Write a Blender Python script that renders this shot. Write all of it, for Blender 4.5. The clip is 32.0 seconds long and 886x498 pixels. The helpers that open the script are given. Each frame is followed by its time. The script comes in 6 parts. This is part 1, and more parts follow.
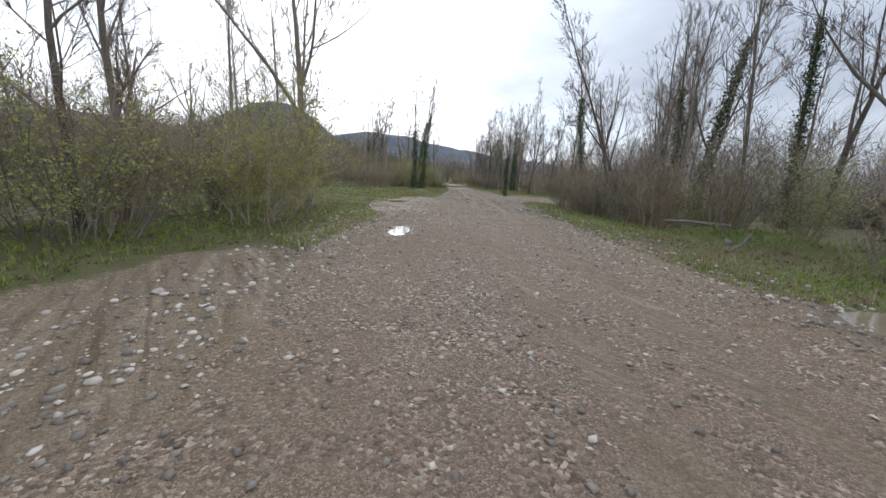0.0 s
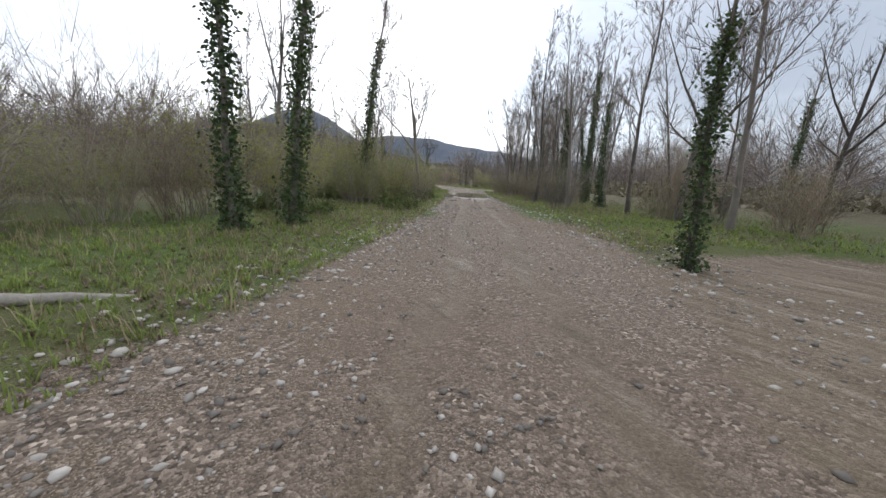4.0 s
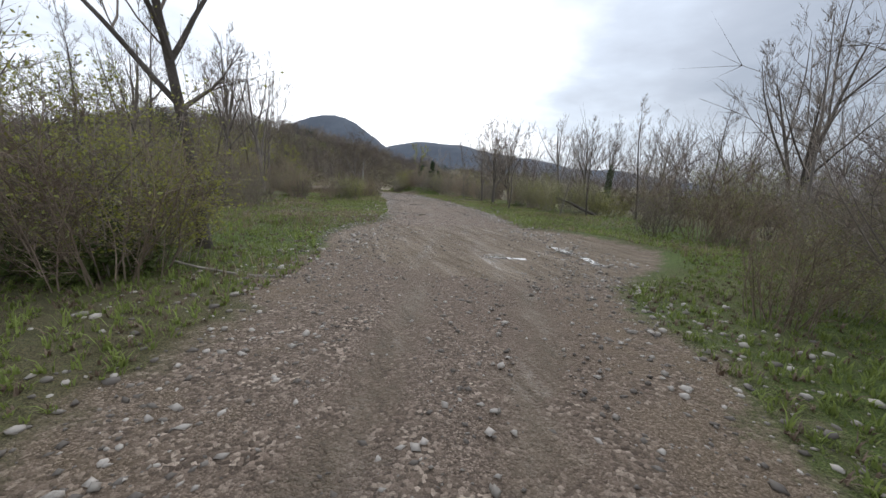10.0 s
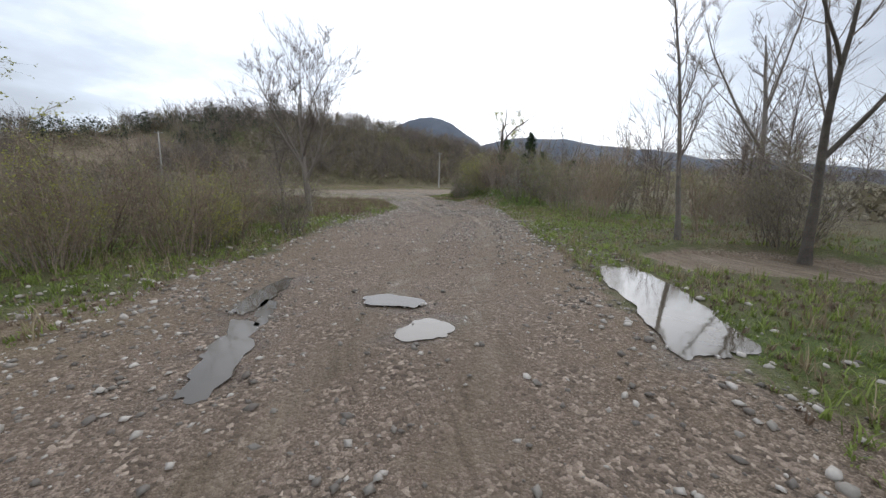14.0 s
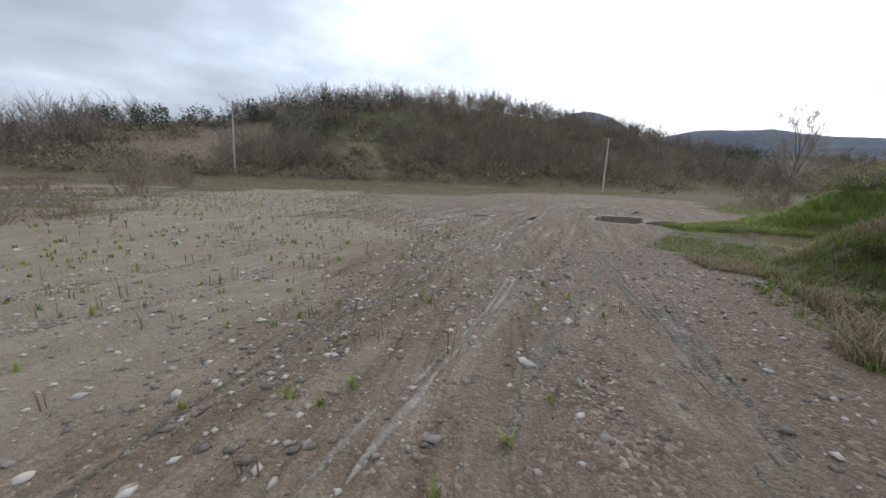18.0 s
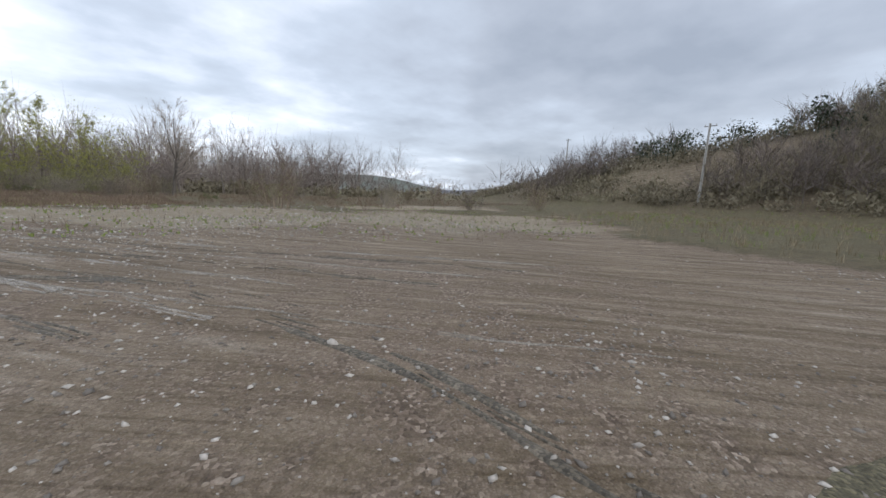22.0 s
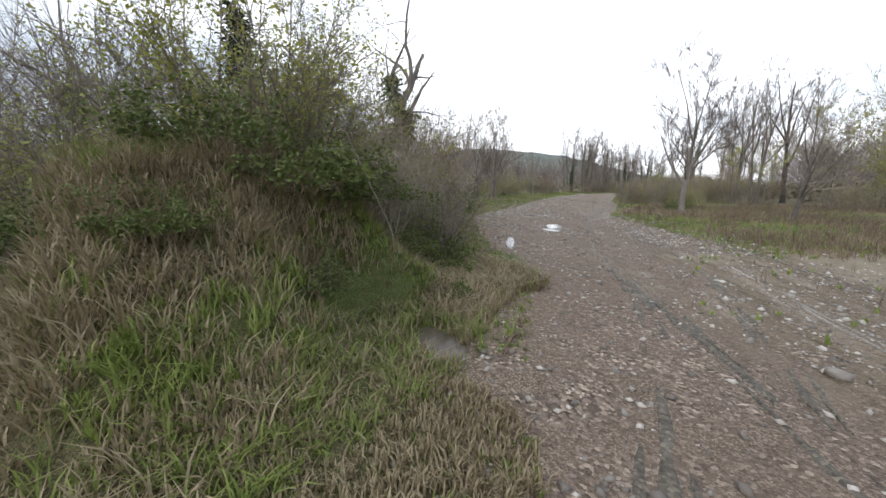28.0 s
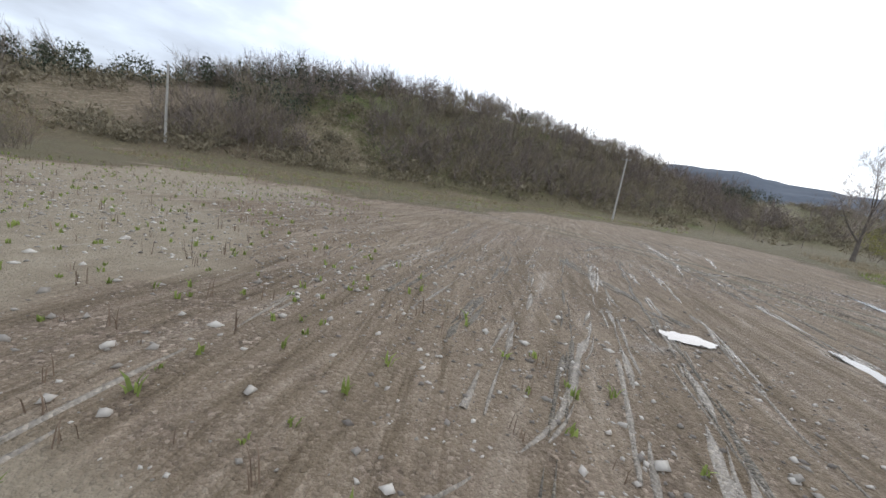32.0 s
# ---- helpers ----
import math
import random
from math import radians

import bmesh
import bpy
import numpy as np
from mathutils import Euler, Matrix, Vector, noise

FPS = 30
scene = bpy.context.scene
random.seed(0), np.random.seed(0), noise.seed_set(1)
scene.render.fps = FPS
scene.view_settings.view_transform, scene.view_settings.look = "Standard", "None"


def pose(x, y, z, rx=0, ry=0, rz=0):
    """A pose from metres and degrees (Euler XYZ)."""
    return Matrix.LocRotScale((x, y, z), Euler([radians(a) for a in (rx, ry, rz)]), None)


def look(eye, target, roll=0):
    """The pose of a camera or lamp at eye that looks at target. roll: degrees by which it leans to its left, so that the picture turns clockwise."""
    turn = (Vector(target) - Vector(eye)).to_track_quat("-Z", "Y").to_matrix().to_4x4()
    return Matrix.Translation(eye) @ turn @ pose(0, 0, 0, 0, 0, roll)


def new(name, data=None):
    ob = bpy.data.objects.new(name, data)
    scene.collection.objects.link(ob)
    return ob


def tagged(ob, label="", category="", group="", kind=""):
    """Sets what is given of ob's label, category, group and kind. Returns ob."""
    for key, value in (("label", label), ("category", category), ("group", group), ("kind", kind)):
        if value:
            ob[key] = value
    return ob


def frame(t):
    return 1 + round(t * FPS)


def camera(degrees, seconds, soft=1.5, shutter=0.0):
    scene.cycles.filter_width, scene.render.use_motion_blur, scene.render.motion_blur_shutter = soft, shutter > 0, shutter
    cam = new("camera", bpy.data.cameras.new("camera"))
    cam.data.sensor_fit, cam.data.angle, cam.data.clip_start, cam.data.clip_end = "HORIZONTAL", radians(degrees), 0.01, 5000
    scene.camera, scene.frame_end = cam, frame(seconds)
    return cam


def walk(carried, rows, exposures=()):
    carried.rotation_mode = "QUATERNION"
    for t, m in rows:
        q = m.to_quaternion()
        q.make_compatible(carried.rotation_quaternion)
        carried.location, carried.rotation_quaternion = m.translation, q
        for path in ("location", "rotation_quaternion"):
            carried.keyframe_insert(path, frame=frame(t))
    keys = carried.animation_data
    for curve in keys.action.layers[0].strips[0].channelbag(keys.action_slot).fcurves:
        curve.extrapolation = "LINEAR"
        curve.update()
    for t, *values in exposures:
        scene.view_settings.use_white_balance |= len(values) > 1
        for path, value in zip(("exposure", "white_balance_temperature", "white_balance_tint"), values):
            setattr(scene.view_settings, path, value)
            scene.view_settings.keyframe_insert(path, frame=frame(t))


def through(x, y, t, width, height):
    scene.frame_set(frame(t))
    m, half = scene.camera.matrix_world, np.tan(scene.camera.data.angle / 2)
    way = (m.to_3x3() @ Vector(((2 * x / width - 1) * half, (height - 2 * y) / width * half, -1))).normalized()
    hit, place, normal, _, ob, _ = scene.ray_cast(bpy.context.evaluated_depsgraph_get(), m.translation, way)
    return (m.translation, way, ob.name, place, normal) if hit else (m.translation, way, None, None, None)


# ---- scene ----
cam = camera(100.0, 32.0)
PATH = [
    (0.0, 17.05, -26.47, 1.67, -4.5, -10.9, 3.7),
    (0.5, 17.66, -23.11, 1.67, -4.5, -10.5, 4.0),
    (1.0, 18.28, -19.73, 1.65, -4.2, -11.0, 4.0),
    (1.5, 18.96, -16.11, 1.65, -4.1, -10.1, 3.2),
    (2.0, 19.66, -12.08, 1.64, -4.1, -9.3, 2.8),
    (2.5, 20.34, -7.49, 1.65, -3.7, -10.2, 2.4),
    (3.0, 21.09, -2.42, 1.64, -2.6, -9.9, 2.0),
    (3.5, 21.64, 3.04, 1.56, -1.2, -10.4, 2.0),
    (5.5, 23.23, 22.57, 1.62, 2.0, -10.8, 2.8),
    (6.0, 23.46, 27.17, 1.62, 1.4, -9.6, 2.8),
    (6.5, 23.86, 31.67, 1.86, 1.7, -10.2, 1.5),
    (7.0, 24.04, 35.94, 1.42, 0.8, -10.1, 6.1),
    (7.5, 24.23, 39.83, 1.62, -0.8, -10.5, 4.7),
    (8.0, 24.44, 43.37, 1.64, -2.2, -11.2, 0.9),
    (8.5, 24.78, 46.56, 1.60, -1.0, -11.0, 0.8),
    (9.0, 24.91, 49.46, 1.63, 1.9, -9.7, 1.3),
    (9.5, 25.01, 53.22, 1.60, 3.7, -10.5, 2.4),
    (10.0, 25.16, 57.52, 1.64, 4.8, -9.5, 2.9),
    (10.5, 25.29, 62.26, 1.64, 6.6, -9.6, 1.1),
    (11.0, 25.21, 66.97, 1.65, 10.1, -9.8, 2.0),
    (11.5, 24.91, 71.64, 1.68, 13.6, -11.3, 0.6),
    (12.0, 24.18, 76.44, 1.62, 14.7, -10.9, 2.4),
    (12.5, 23.31, 81.15, 1.56, 16.8, -10.5, 3.4),
    (13.0, 22.39, 85.84, 1.63, 17.3, -11.3, 4.0),
    (13.5, 21.61, 90.02, 1.59, 15.6, -9.9, 4.1),
    (14.0, 20.83, 93.92, 1.64, 19.8, -10.0, 1.1),
    (14.5, 19.09, 97.21, 1.77, 33.2, -8.8, 0.4),
    (16.5, 16.04, 112.04, 1.66, 40.3, -11.9, 4.2),
    (17.0, 12.97, 116.20, 1.62, 44.0, -9.5, 2.5),
    (17.5, 9.57, 120.22, 1.62, 44.9, -9.8, 1.7),
    (18.0, 6.57, 124.13, 1.57, 41.4, -10.5, 1.9),
    (18.5, 4.14, 128.57, 1.60, 32.5, -11.9, 2.8),
    (19.0, 2.45, 133.49, 1.67, 20.3, -9.7, 4.3),
    (19.5, 1.38, 138.56, 1.61, 15.6, -10.7, 1.5),
    (20.0, 0.23, 143.35, 1.58, 23.8, -11.2, 0.1),
    (20.5, -1.06, 146.85, 1.62, 40.8, -8.6, -0.9),
    (21.0, -2.59, 149.02, 1.50, 69.4, -8.2, -1.1),
    (21.5, -4.05, 149.96, 1.48, 101.3, -6.4, 1.4),
    (22.0, -5.25, 150.03, 1.54, 125.7, -8.5, 2.3),
    (22.5, -5.93, 149.15, 1.61, 145.4, -8.2, 3.7),
    (23.0, -6.38, 147.51, 1.64, 172.4, -9.8, 1.8),
    (23.5, -5.98, 144.72, 1.65, 196.6, -10.1, 0.3),
    (24.0, -4.44, 142.28, 1.59, 214.5, -10.1, 1.6),
    (24.5, -4.67, 140.58, 1.60, 231.2, -10.6, 2.2),
    (26.5, 3.15, 137.39, 1.55, 251.4, -8.1, 1.0),
    (27.0, 4.20, 136.15, 1.67, 239.0, -9.9, 1.3),
    (27.5, 4.61, 135.36, 1.65, 228.3, -10.0, -0.3),
    (28.0, 4.83, 134.75, 1.65, 219.8, -10.0, 0.5),
    (28.5, 5.00, 133.84, 1.60, 206.3, -10.4, 1.5),
    (29.0, 5.19, 131.99, 1.63, 184.9, -10.8, 6.4),
    (29.5, 4.44, 130.23, 1.62, 158.4, -10.4, 8.4),
    (30.0, 3.00, 129.26, 1.63, 131.5, -8.6, 4.1),
    (30.5, 1.54, 129.00, 1.65, 109.8, -10.1, 4.1),
    (31.0, -0.00, 129.25, 1.60, 90.5, -10.2, 5.2),
    (31.5, -1.57, 130.07, 1.63, 64.6, -9.2, 7.2),
    (32.0, -3.39, 131.92, 1.61, 36.6, -9.6, 8.7),
]
EXPOSURE = [(0.0, 0.45, 6100, 11), (4.0, 0.43, 6100, 11), (7.5, 0.47, 6050, 11), (11.0, 0.1, 6100, 11), (14.0, 0.27, 6100, 11), (18.0, 0.15, 5980, 11), (24.0, 0.13, 6080, 11), (26.0, 0.53, 6150, 11), (28.3, 0.48, 6080, 11), (29.3, 0.28, 6000, 11), (30.2, 0.33, 6150, 11), (32.0, 0.4, 6090, 11)]
walk(cam, [(t, look((x, y, z), (x - math.sin(radians(yaw)) * math.cos(radians(pitch)), y + math.cos(radians(yaw)) * math.cos(radians(pitch)), z + math.sin(radians(pitch))), roll)) for t, x, y, z, yaw, pitch, roll in PATH], EXPOSURE)

# ---- sky and light: a bright overcast spring day, the clouds thin ahead and behind, heavy to the west ----
world = bpy.data.worlds.new("overcast_sky")
scene.world = world
world.use_nodes = True
wn, wl = world.node_tree.nodes, world.node_tree.links
wn.clear()
w_out = wn.new("ShaderNodeOutputWorld")
w_bg = wn.new("ShaderNodeBackground")
w_sky = wn.new("ShaderNodeTexSky")
w_sky.sky_type, w_sky.sun_disc = "NISHITA", False
w_sky.sun_elevation, w_sky.sun_rotation = radians(42), radians(-8)
w_sky.air_density, w_sky.dust_density = 1.2, 2.0
w_co = wn.new("ShaderNodeTexCoord")
w_sep = wn.new("ShaderNodeSeparateXYZ")
wl.new(w_co.outputs["Generated"], w_sep.inputs[0])


def w_math(op, a, b=0.0, clamp=False):
    n = wn.new("ShaderNodeMath")
    n.operation, n.use_clamp = op, clamp
    for i, v in enumerate((a, b)):
        if isinstance(v, (int, float)):
            n.inputs[i].default_value = v
        else:
            wl.new(v, n.inputs[i])
    return n.outputs[0]


# clouds lie on a flat layer: the way is divided by its height
w_h = w_math("ADD", w_math("MAXIMUM", w_sep.outputs["Z"], 0.0), 0.16)
w_uv = wn.new("ShaderNodeCombineXYZ")
wl.new(w_math("DIVIDE", w_sep.outputs["X"], w_h), w_uv.inputs[0])
wl.new(w_math("DIVIDE", w_sep.outputs["Y"], w_h), w_uv.inputs[1])
w_n1 = wn.new("ShaderNodeTexNoise")
w_n1.inputs["Scale"].default_value, w_n1.inputs["Detail"].default_value, w_n1.inputs["Roughness"].default_value = 0.75, 7, 0.52
wl.new(w_uv.outputs[0], w_n1.inputs["Vector"])
w_n2 = wn.new("ShaderNodeTexNoise")
w_n2.inputs["Scale"].default_value, w_n2.inputs["Detail"].default_value = 2.6, 6
wl.new(w_uv.outputs[0], w_n2.inputs["Vector"])
# thin cloud over the north and the south-east, thick to the west, the south and the north-east
def w_toward(x, y, power, amount):
    """How far a direction points to one quarter of the sky, times an amount."""
    dot = w_math("ADD", w_math("MULTIPLY", w_sep.outputs["X"], x), w_math("MULTIPLY", w_sep.outputs["Y"], y))
    return w_math("MULTIPLY", w_math("POWER", w_math("MAXIMUM", dot, 0.0), power), amount)


w_sum = 0.0
for quarter in ((-0.32, 0.95, 3.0, 0.85), (0.66, -0.75, 2.0, 0.52), (-1.0, 0.0, 1.0, -0.12), (-0.30, -0.95, 2.0, 0.34), (0.80, 0.60, 2.0, -0.30)):
    w_sum = w_math("ADD", w_sum, w_toward(*quarter))
w_sum = w_math("ADD", w_sum, w_math("MULTIPLY", w_math("SUBTRACT", w_n1.outputs[0], 0.5), 1.5))
w_sum = w_math("ADD", w_sum, w_math("MULTIPLY", w_math("SUBTRACT", w_n2.outputs[0], 0.5), 0.45))
w_sum = w_math("ADD", w_sum, 0.25)
w_ramp = wn.new("ShaderNodeValToRGB")
cr = w_ramp.color_ramp
cr.elements[0].position, cr.elements[0].color = 0.0, (0.40, 0.43, 0.475, 1)
cr.elements[1].position, cr.elements[1].color = 0.85, (1.45, 1.45, 1.46, 1)
e = cr.elements.new(0.25)
e.color = (0.53, 0.56, 0.605, 1)
e = cr.elements.new(0.47)
e.color = (0.68, 0.73, 0.79, 1)
e = cr.elements.new(0.65)
e.color = (0.95, 0.98, 1.03, 1)
wl.new(w_sum, w_ramp.inputs[0])
w_scale = wn.new("ShaderNodeVectorMath")
w_scale.operation = "SCALE"
w_scale.inputs["Scale"].default_value = 0.12
wl.new(w_sky.outputs[0], w_scale.inputs[0])
w_mix = wn.new("ShaderNodeMix")
w_mix.data_type = "RGBA"
w_mix.inputs["Factor"].default_value = 0.88
wl.new(w_scale.outputs[0], w_mix.inputs["A"])
wl.new(w_ramp.outputs[0], w_mix.inputs["B"])
wl.new(w_mix.outputs["Result"], w_bg.inputs["Color"])
w_bg.inputs["Strength"].default_value = 1.0
wl.new(w_bg.outputs[0], w_out.inputs[0])

sun_data = bpy.data.lights.new("sun", "SUN")
sun_data.energy, sun_data.angle, sun_data.color = 1.0, radians(70), (1.0, 0.96, 0.9)
sun = new("sun", sun_data)
sun.matrix_world = look((0, 0, 200), (-28, -200, 20))

# ---- materials ----
def material(name):
    m = bpy.data.materials.new(name)
    m.use_nodes = True
    return m, m.node_tree.nodes, m.node_tree.links, m.node_tree.nodes["Principled BSDF"]


def noise_node(n, l, scale, detail=6.0, rough=0.55, vec=None):
    t = n.new("ShaderNodeTexNoise")
    t.inputs["Scale"].default_value, t.inputs["Detail"].default_value, t.inputs["Roughness"].default_value = scale, detail, rough
    if vec is not None:
        l.new(vec, t.inputs["Vector"])
    return t.outputs[0]


def ramp_node(n, l, fac, *stops):
    r = n.new("ShaderNodeValToRGB")
    els = r.color_ramp.elements
    while len(els) < len(stops):
        els.new(0.5)
    for el, (p, c) in zip(els, stops):
        el.position, el.color = p, (*c, 1) if len(c) == 3 else c
    l.new(fac, r.inputs[0])
    return r.outputs[0]


def mix_node(n, l, fac, a, b, mode="MIX"):
    m = n.new("ShaderNodeMix")
    m.data_type, m.blend_type = "RGBA", mode
    for key, v in (("Factor", fac), ("A", a), ("B", b)):
        socket = [s for s in m.inputs if s.name == key and (s.type == "VALUE" if key == "Factor" else s.type == "RGBA")][0]
        if isinstance(v, (int, float)):
            socket.default_value = v
        elif isinstance(v, tuple):
            socket.default_value = (*v, 1)
        else:
            l.new(v, socket)
    return [s for s in m.outputs if s.type == "RGBA"][0]


def math_node(n, l, op, a, b=0.0, clamp=False):
    m = n.new("ShaderNodeMath")
    m.operation, m.use_clamp = op, clamp
    for i, v in enumerate((a, b)):
        if isinstance(v, (int, float)):
            m.inputs[i].default_value = v
        else:
            l.new(v, m.inputs[i])
    return m.outputs[0]


def bump_node(n, l, b, height, strength, distance=0.05):
    u = n.new("ShaderNodeBump")
    u.inputs["Strength"].default_value, u.inputs["Distance"].default_value = strength, distance
    l.new(height, u.inputs["Height"])
    l.new(u.outputs[0], b.inputs["Normal"])
    return u


def varied(name, dark, light, scale, rough=0.85, bump=0.3, fine=None, by_object=0.0, by_island=0.0, two=None):
    """A rough natural surface: colour by a coarse and a fine noise, with a little change from thing to thing."""
    m, n, l, b = material(name)
    co = n.new("ShaderNodeTexCoord").outputs["Object"]
    coarse = noise_node(n, l, scale, 4, 0.55, co)
    grain = noise_node(n, l, fine or scale * 9, 5, 0.6, co)
    f = math_node(n, l, "ADD", math_node(n, l, "MULTIPLY", coarse, 0.6), math_node(n, l, "MULTIPLY", grain, 0.4))
    if by_object:
        r = n.new("ShaderNodeObjectInfo").outputs["Random"]
        f = math_node(n, l, "ADD", f, math_node(n, l, "MULTIPLY", math_node(n, l, "SUBTRACT", r, 0.5), by_object))
    if by_island:
        r = n.new("ShaderNodeNewGeometry").outputs["Random Per Island"]
        f = math_node(n, l, "ADD", f, math_node(n, l, "MULTIPLY", math_node(n, l, "SUBTRACT", r, 0.5), by_island))
    stops = [(0.25, dark), (0.72, light)] if two is None else [(0.2, dark), (0.48, two), (0.75, light)]
    l.new(ramp_node(n, l, f, *stops), b.inputs["Base Color"])
    b.inputs["Roughness"].default_value = rough
    b.inputs["Specular IOR Level"].default_value = 0.3
    if bump:
        bump_node(n, l, b, grain, bump, 0.02)
    return m


def leafy(name, dark, light, spread=0.9, through=0.25, by_object=0.25):
    """Leaves and blades: each island its own tint, a little light passing through."""
    m, n, l, b = material(name)
    g = n.new("ShaderNodeNewGeometry")
    r = g.outputs["Random Per Island"]
    o = n.new("ShaderNodeObjectInfo").outputs["Random"]
    co = n.new("ShaderNodeTexCoord").outputs["Object"]
    big = noise_node(n, l, 0.35, 3, 0.5, co)
    f = math_node(n, l, "ADD", math_node(n, l, "MULTIPLY", r, spread * 0.6), math_node(n, l, "MULTIPLY", o, by_object))
    f = math_node(n, l, "ADD", f, math_node(n, l, "MULTIPLY", math_node(n, l, "SUBTRACT", big, 0.5), 0.8))
    l.new(ramp_node(n, l, f, (0.05, dark), (0.85, light)), b.inputs["Base Color"])
    b.inputs["Roughness"].default_value = 0.6
    b.inputs["Specular IOR Level"].default_value = 0.25
    b.inputs["Transmission Weight"].default_value = 0.0
    t = n.new("ShaderNodeBsdfTranslucent")
    l.new(ramp_node(n, l, f, (0.05, dark), (0.85, light)), t.inputs["Color"])
    mx = n.new("ShaderNodeMixShader")
    mx.inputs[0].default_value = through
    l.new(b.outputs[0], mx.inputs[1])
    l.new(t.outputs[0], mx.inputs[2])
    l.new(mx.outputs[0], n["Material Output"].inputs["Surface"])
    return m


BARK = varied("grey_brown_bark", (0.085, 0.073, 0.062), (0.25, 0.22, 0.19), 2.2, 0.9, 0.6, 22, by_object=0.45)
BARK_PALE = varied("pale_grey_bark", (0.12, 0.11, 0.10), (0.34, 0.31, 0.27), 2.0, 0.85, 0.5, 20, by_object=0.4)
TWIG = varied("brown_twigs", (0.15, 0.124, 0.104), (0.40, 0.345, 0.29), 1.2, 0.9, 0.0, by_object=0.5, by_island=0.35)
TWIG_RED = varied("reddish_thicket_twigs", (0.17, 0.13, 0.10), (0.42, 0.335, 0.26), 0.8, 0.9, 0.0, by_object=0.5, by_island=0.45)
TWIG_PALE = varied("pale_dry_twigs", (0.16, 0.13, 0.10), (0.42, 0.36, 0.28), 1.0, 0.85, 0.0, by_object=0.4, by_island=0.4)
LEAF_SPRING = leafy("young_yellow_green_leaves", (0.25, 0.25, 0.055), (0.52, 0.52, 0.14), 1.0, 0.4)
LEAF_OLIVE = leafy("olive_budding_leaves", (0.20, 0.215, 0.07), (0.46, 0.48, 0.17), 1.0, 0.4)
LEAF_DARK = leafy("dark_ivy_leaves", (0.032, 0.05, 0.022), (0.12, 0.165, 0.065), 1.0, 0.12)
LEAF_BRAMBLE = leafy("bramble_leaves", (0.05, 0.075, 0.02), (0.18, 0.22, 0.065), 1.0, 0.2)
LEAF_CONIFER = leafy("dark_conifer_needles", (0.015, 0.03, 0.012), (0.06, 0.09, 0.035), 1.0, 0.05)
BLOSSOM = leafy("white_blossom", (0.55, 0.52, 0.48), (0.82, 0.80, 0.76), 0.8, 0.3)
GRASS = leafy("fresh_green_grass", (0.12, 0.16, 0.036), (0.36, 0.43, 0.12), 1.0, 0.35)
GRASS_DRY = leafy("dry_straw_grass", (0.19, 0.145, 0.085), (0.50, 0.42, 0.27), 1.0, 0.25)
WEED_BROWN = leafy("dead_weed_stalks", (0.13, 0.09, 0.065), (0.32, 0.24, 0.17), 1.0, 0.1)
STONE = varied("grey_river_stone", (0.18, 0.158, 0.135), (0.58, 0.53, 0.47), 1.6, 0.62, 0.25, 18, by_object=0.45, by_island=0.95, two=(0.31, 0.28, 0.24))
STONE_PALE = varied("pale_dry_river_stone", (0.28, 0.255, 0.22), (0.60, 0.56, 0.50), 1.6, 0.75, 0.25, 18, by_object=0.3, by_island=0.8, two=(0.42, 0.385, 0.335))
LOGWOOD = varied("weathered_dead_wood", (0.16, 0.135, 0.11), (0.46, 0.42, 0.36), 3.0, 0.85, 0.5, 30)
POLE_MAT = varied("weathered_pole_concrete", (0.30, 0.29, 0.27), (0.52, 0.50, 0.46), 2.0, 0.8, 0.2, 25)
METAL_DARK = varied("dull_galvanised_steel", (0.20, 0.20, 0.20), (0.36, 0.36, 0.36), 3.0, 0.5, 0.0)
INSULATOR = varied("white_glazed_porcelain", (0.60, 0.60, 0.58), (0.78, 0.78, 0.76), 6.0, 0.25, 0.0)
LITTER_WHITE = varied("dirty_white_plastic", (0.45, 0.44, 0.42), (0.78, 0.77, 0.75), 5.0, 0.45, 0.1)
WOODS_FAR = leafy("distant_bare_woods", (0.125, 0.103, 0.09), (0.31, 0.258, 0.222), 1.2, 0.1, 0.3)
WOODS_GREEN = leafy("distant_evergreens", (0.04, 0.05, 0.032), (0.12, 0.135, 0.085), 1.0, 0.05, 0.3)
HILL_SCRUB = leafy("hillside_scrub", (0.115, 0.10, 0.068), (0.31, 0.268, 0.18), 1.2, 0.1, 0.3)


def make_water(name="muddy_puddle_water", dark=(0.205, 0.17, 0.115), light=(0.28, 0.235, 0.16), ripple=0.035):
    m, n, l, b = material(name)
    co = n.new("ShaderNodeTexCoord").outputs["Object"]
    silt = noise_node(n, l, 0.5, 4, 0.5, co)
    l.new(ramp_node(n, l, silt, (0.3, dark), (0.7, light)), b.inputs["Base Color"])
    b.inputs["Roughness"].default_value = 0.045
    b.inputs["IOR"].default_value = 1.333
    b.inputs["Specular IOR Level"].default_value = 0.9
    bump_node(n, l, b, noise_node(n, l, 3.5, 3, 0.5, co), ripple, 0.02)
    return m


WATER = make_water()
WATER_THIN = make_water("shallow_clear_puddle_water", (0.06, 0.049, 0.036), (0.12, 0.10, 0.075), 0.12)


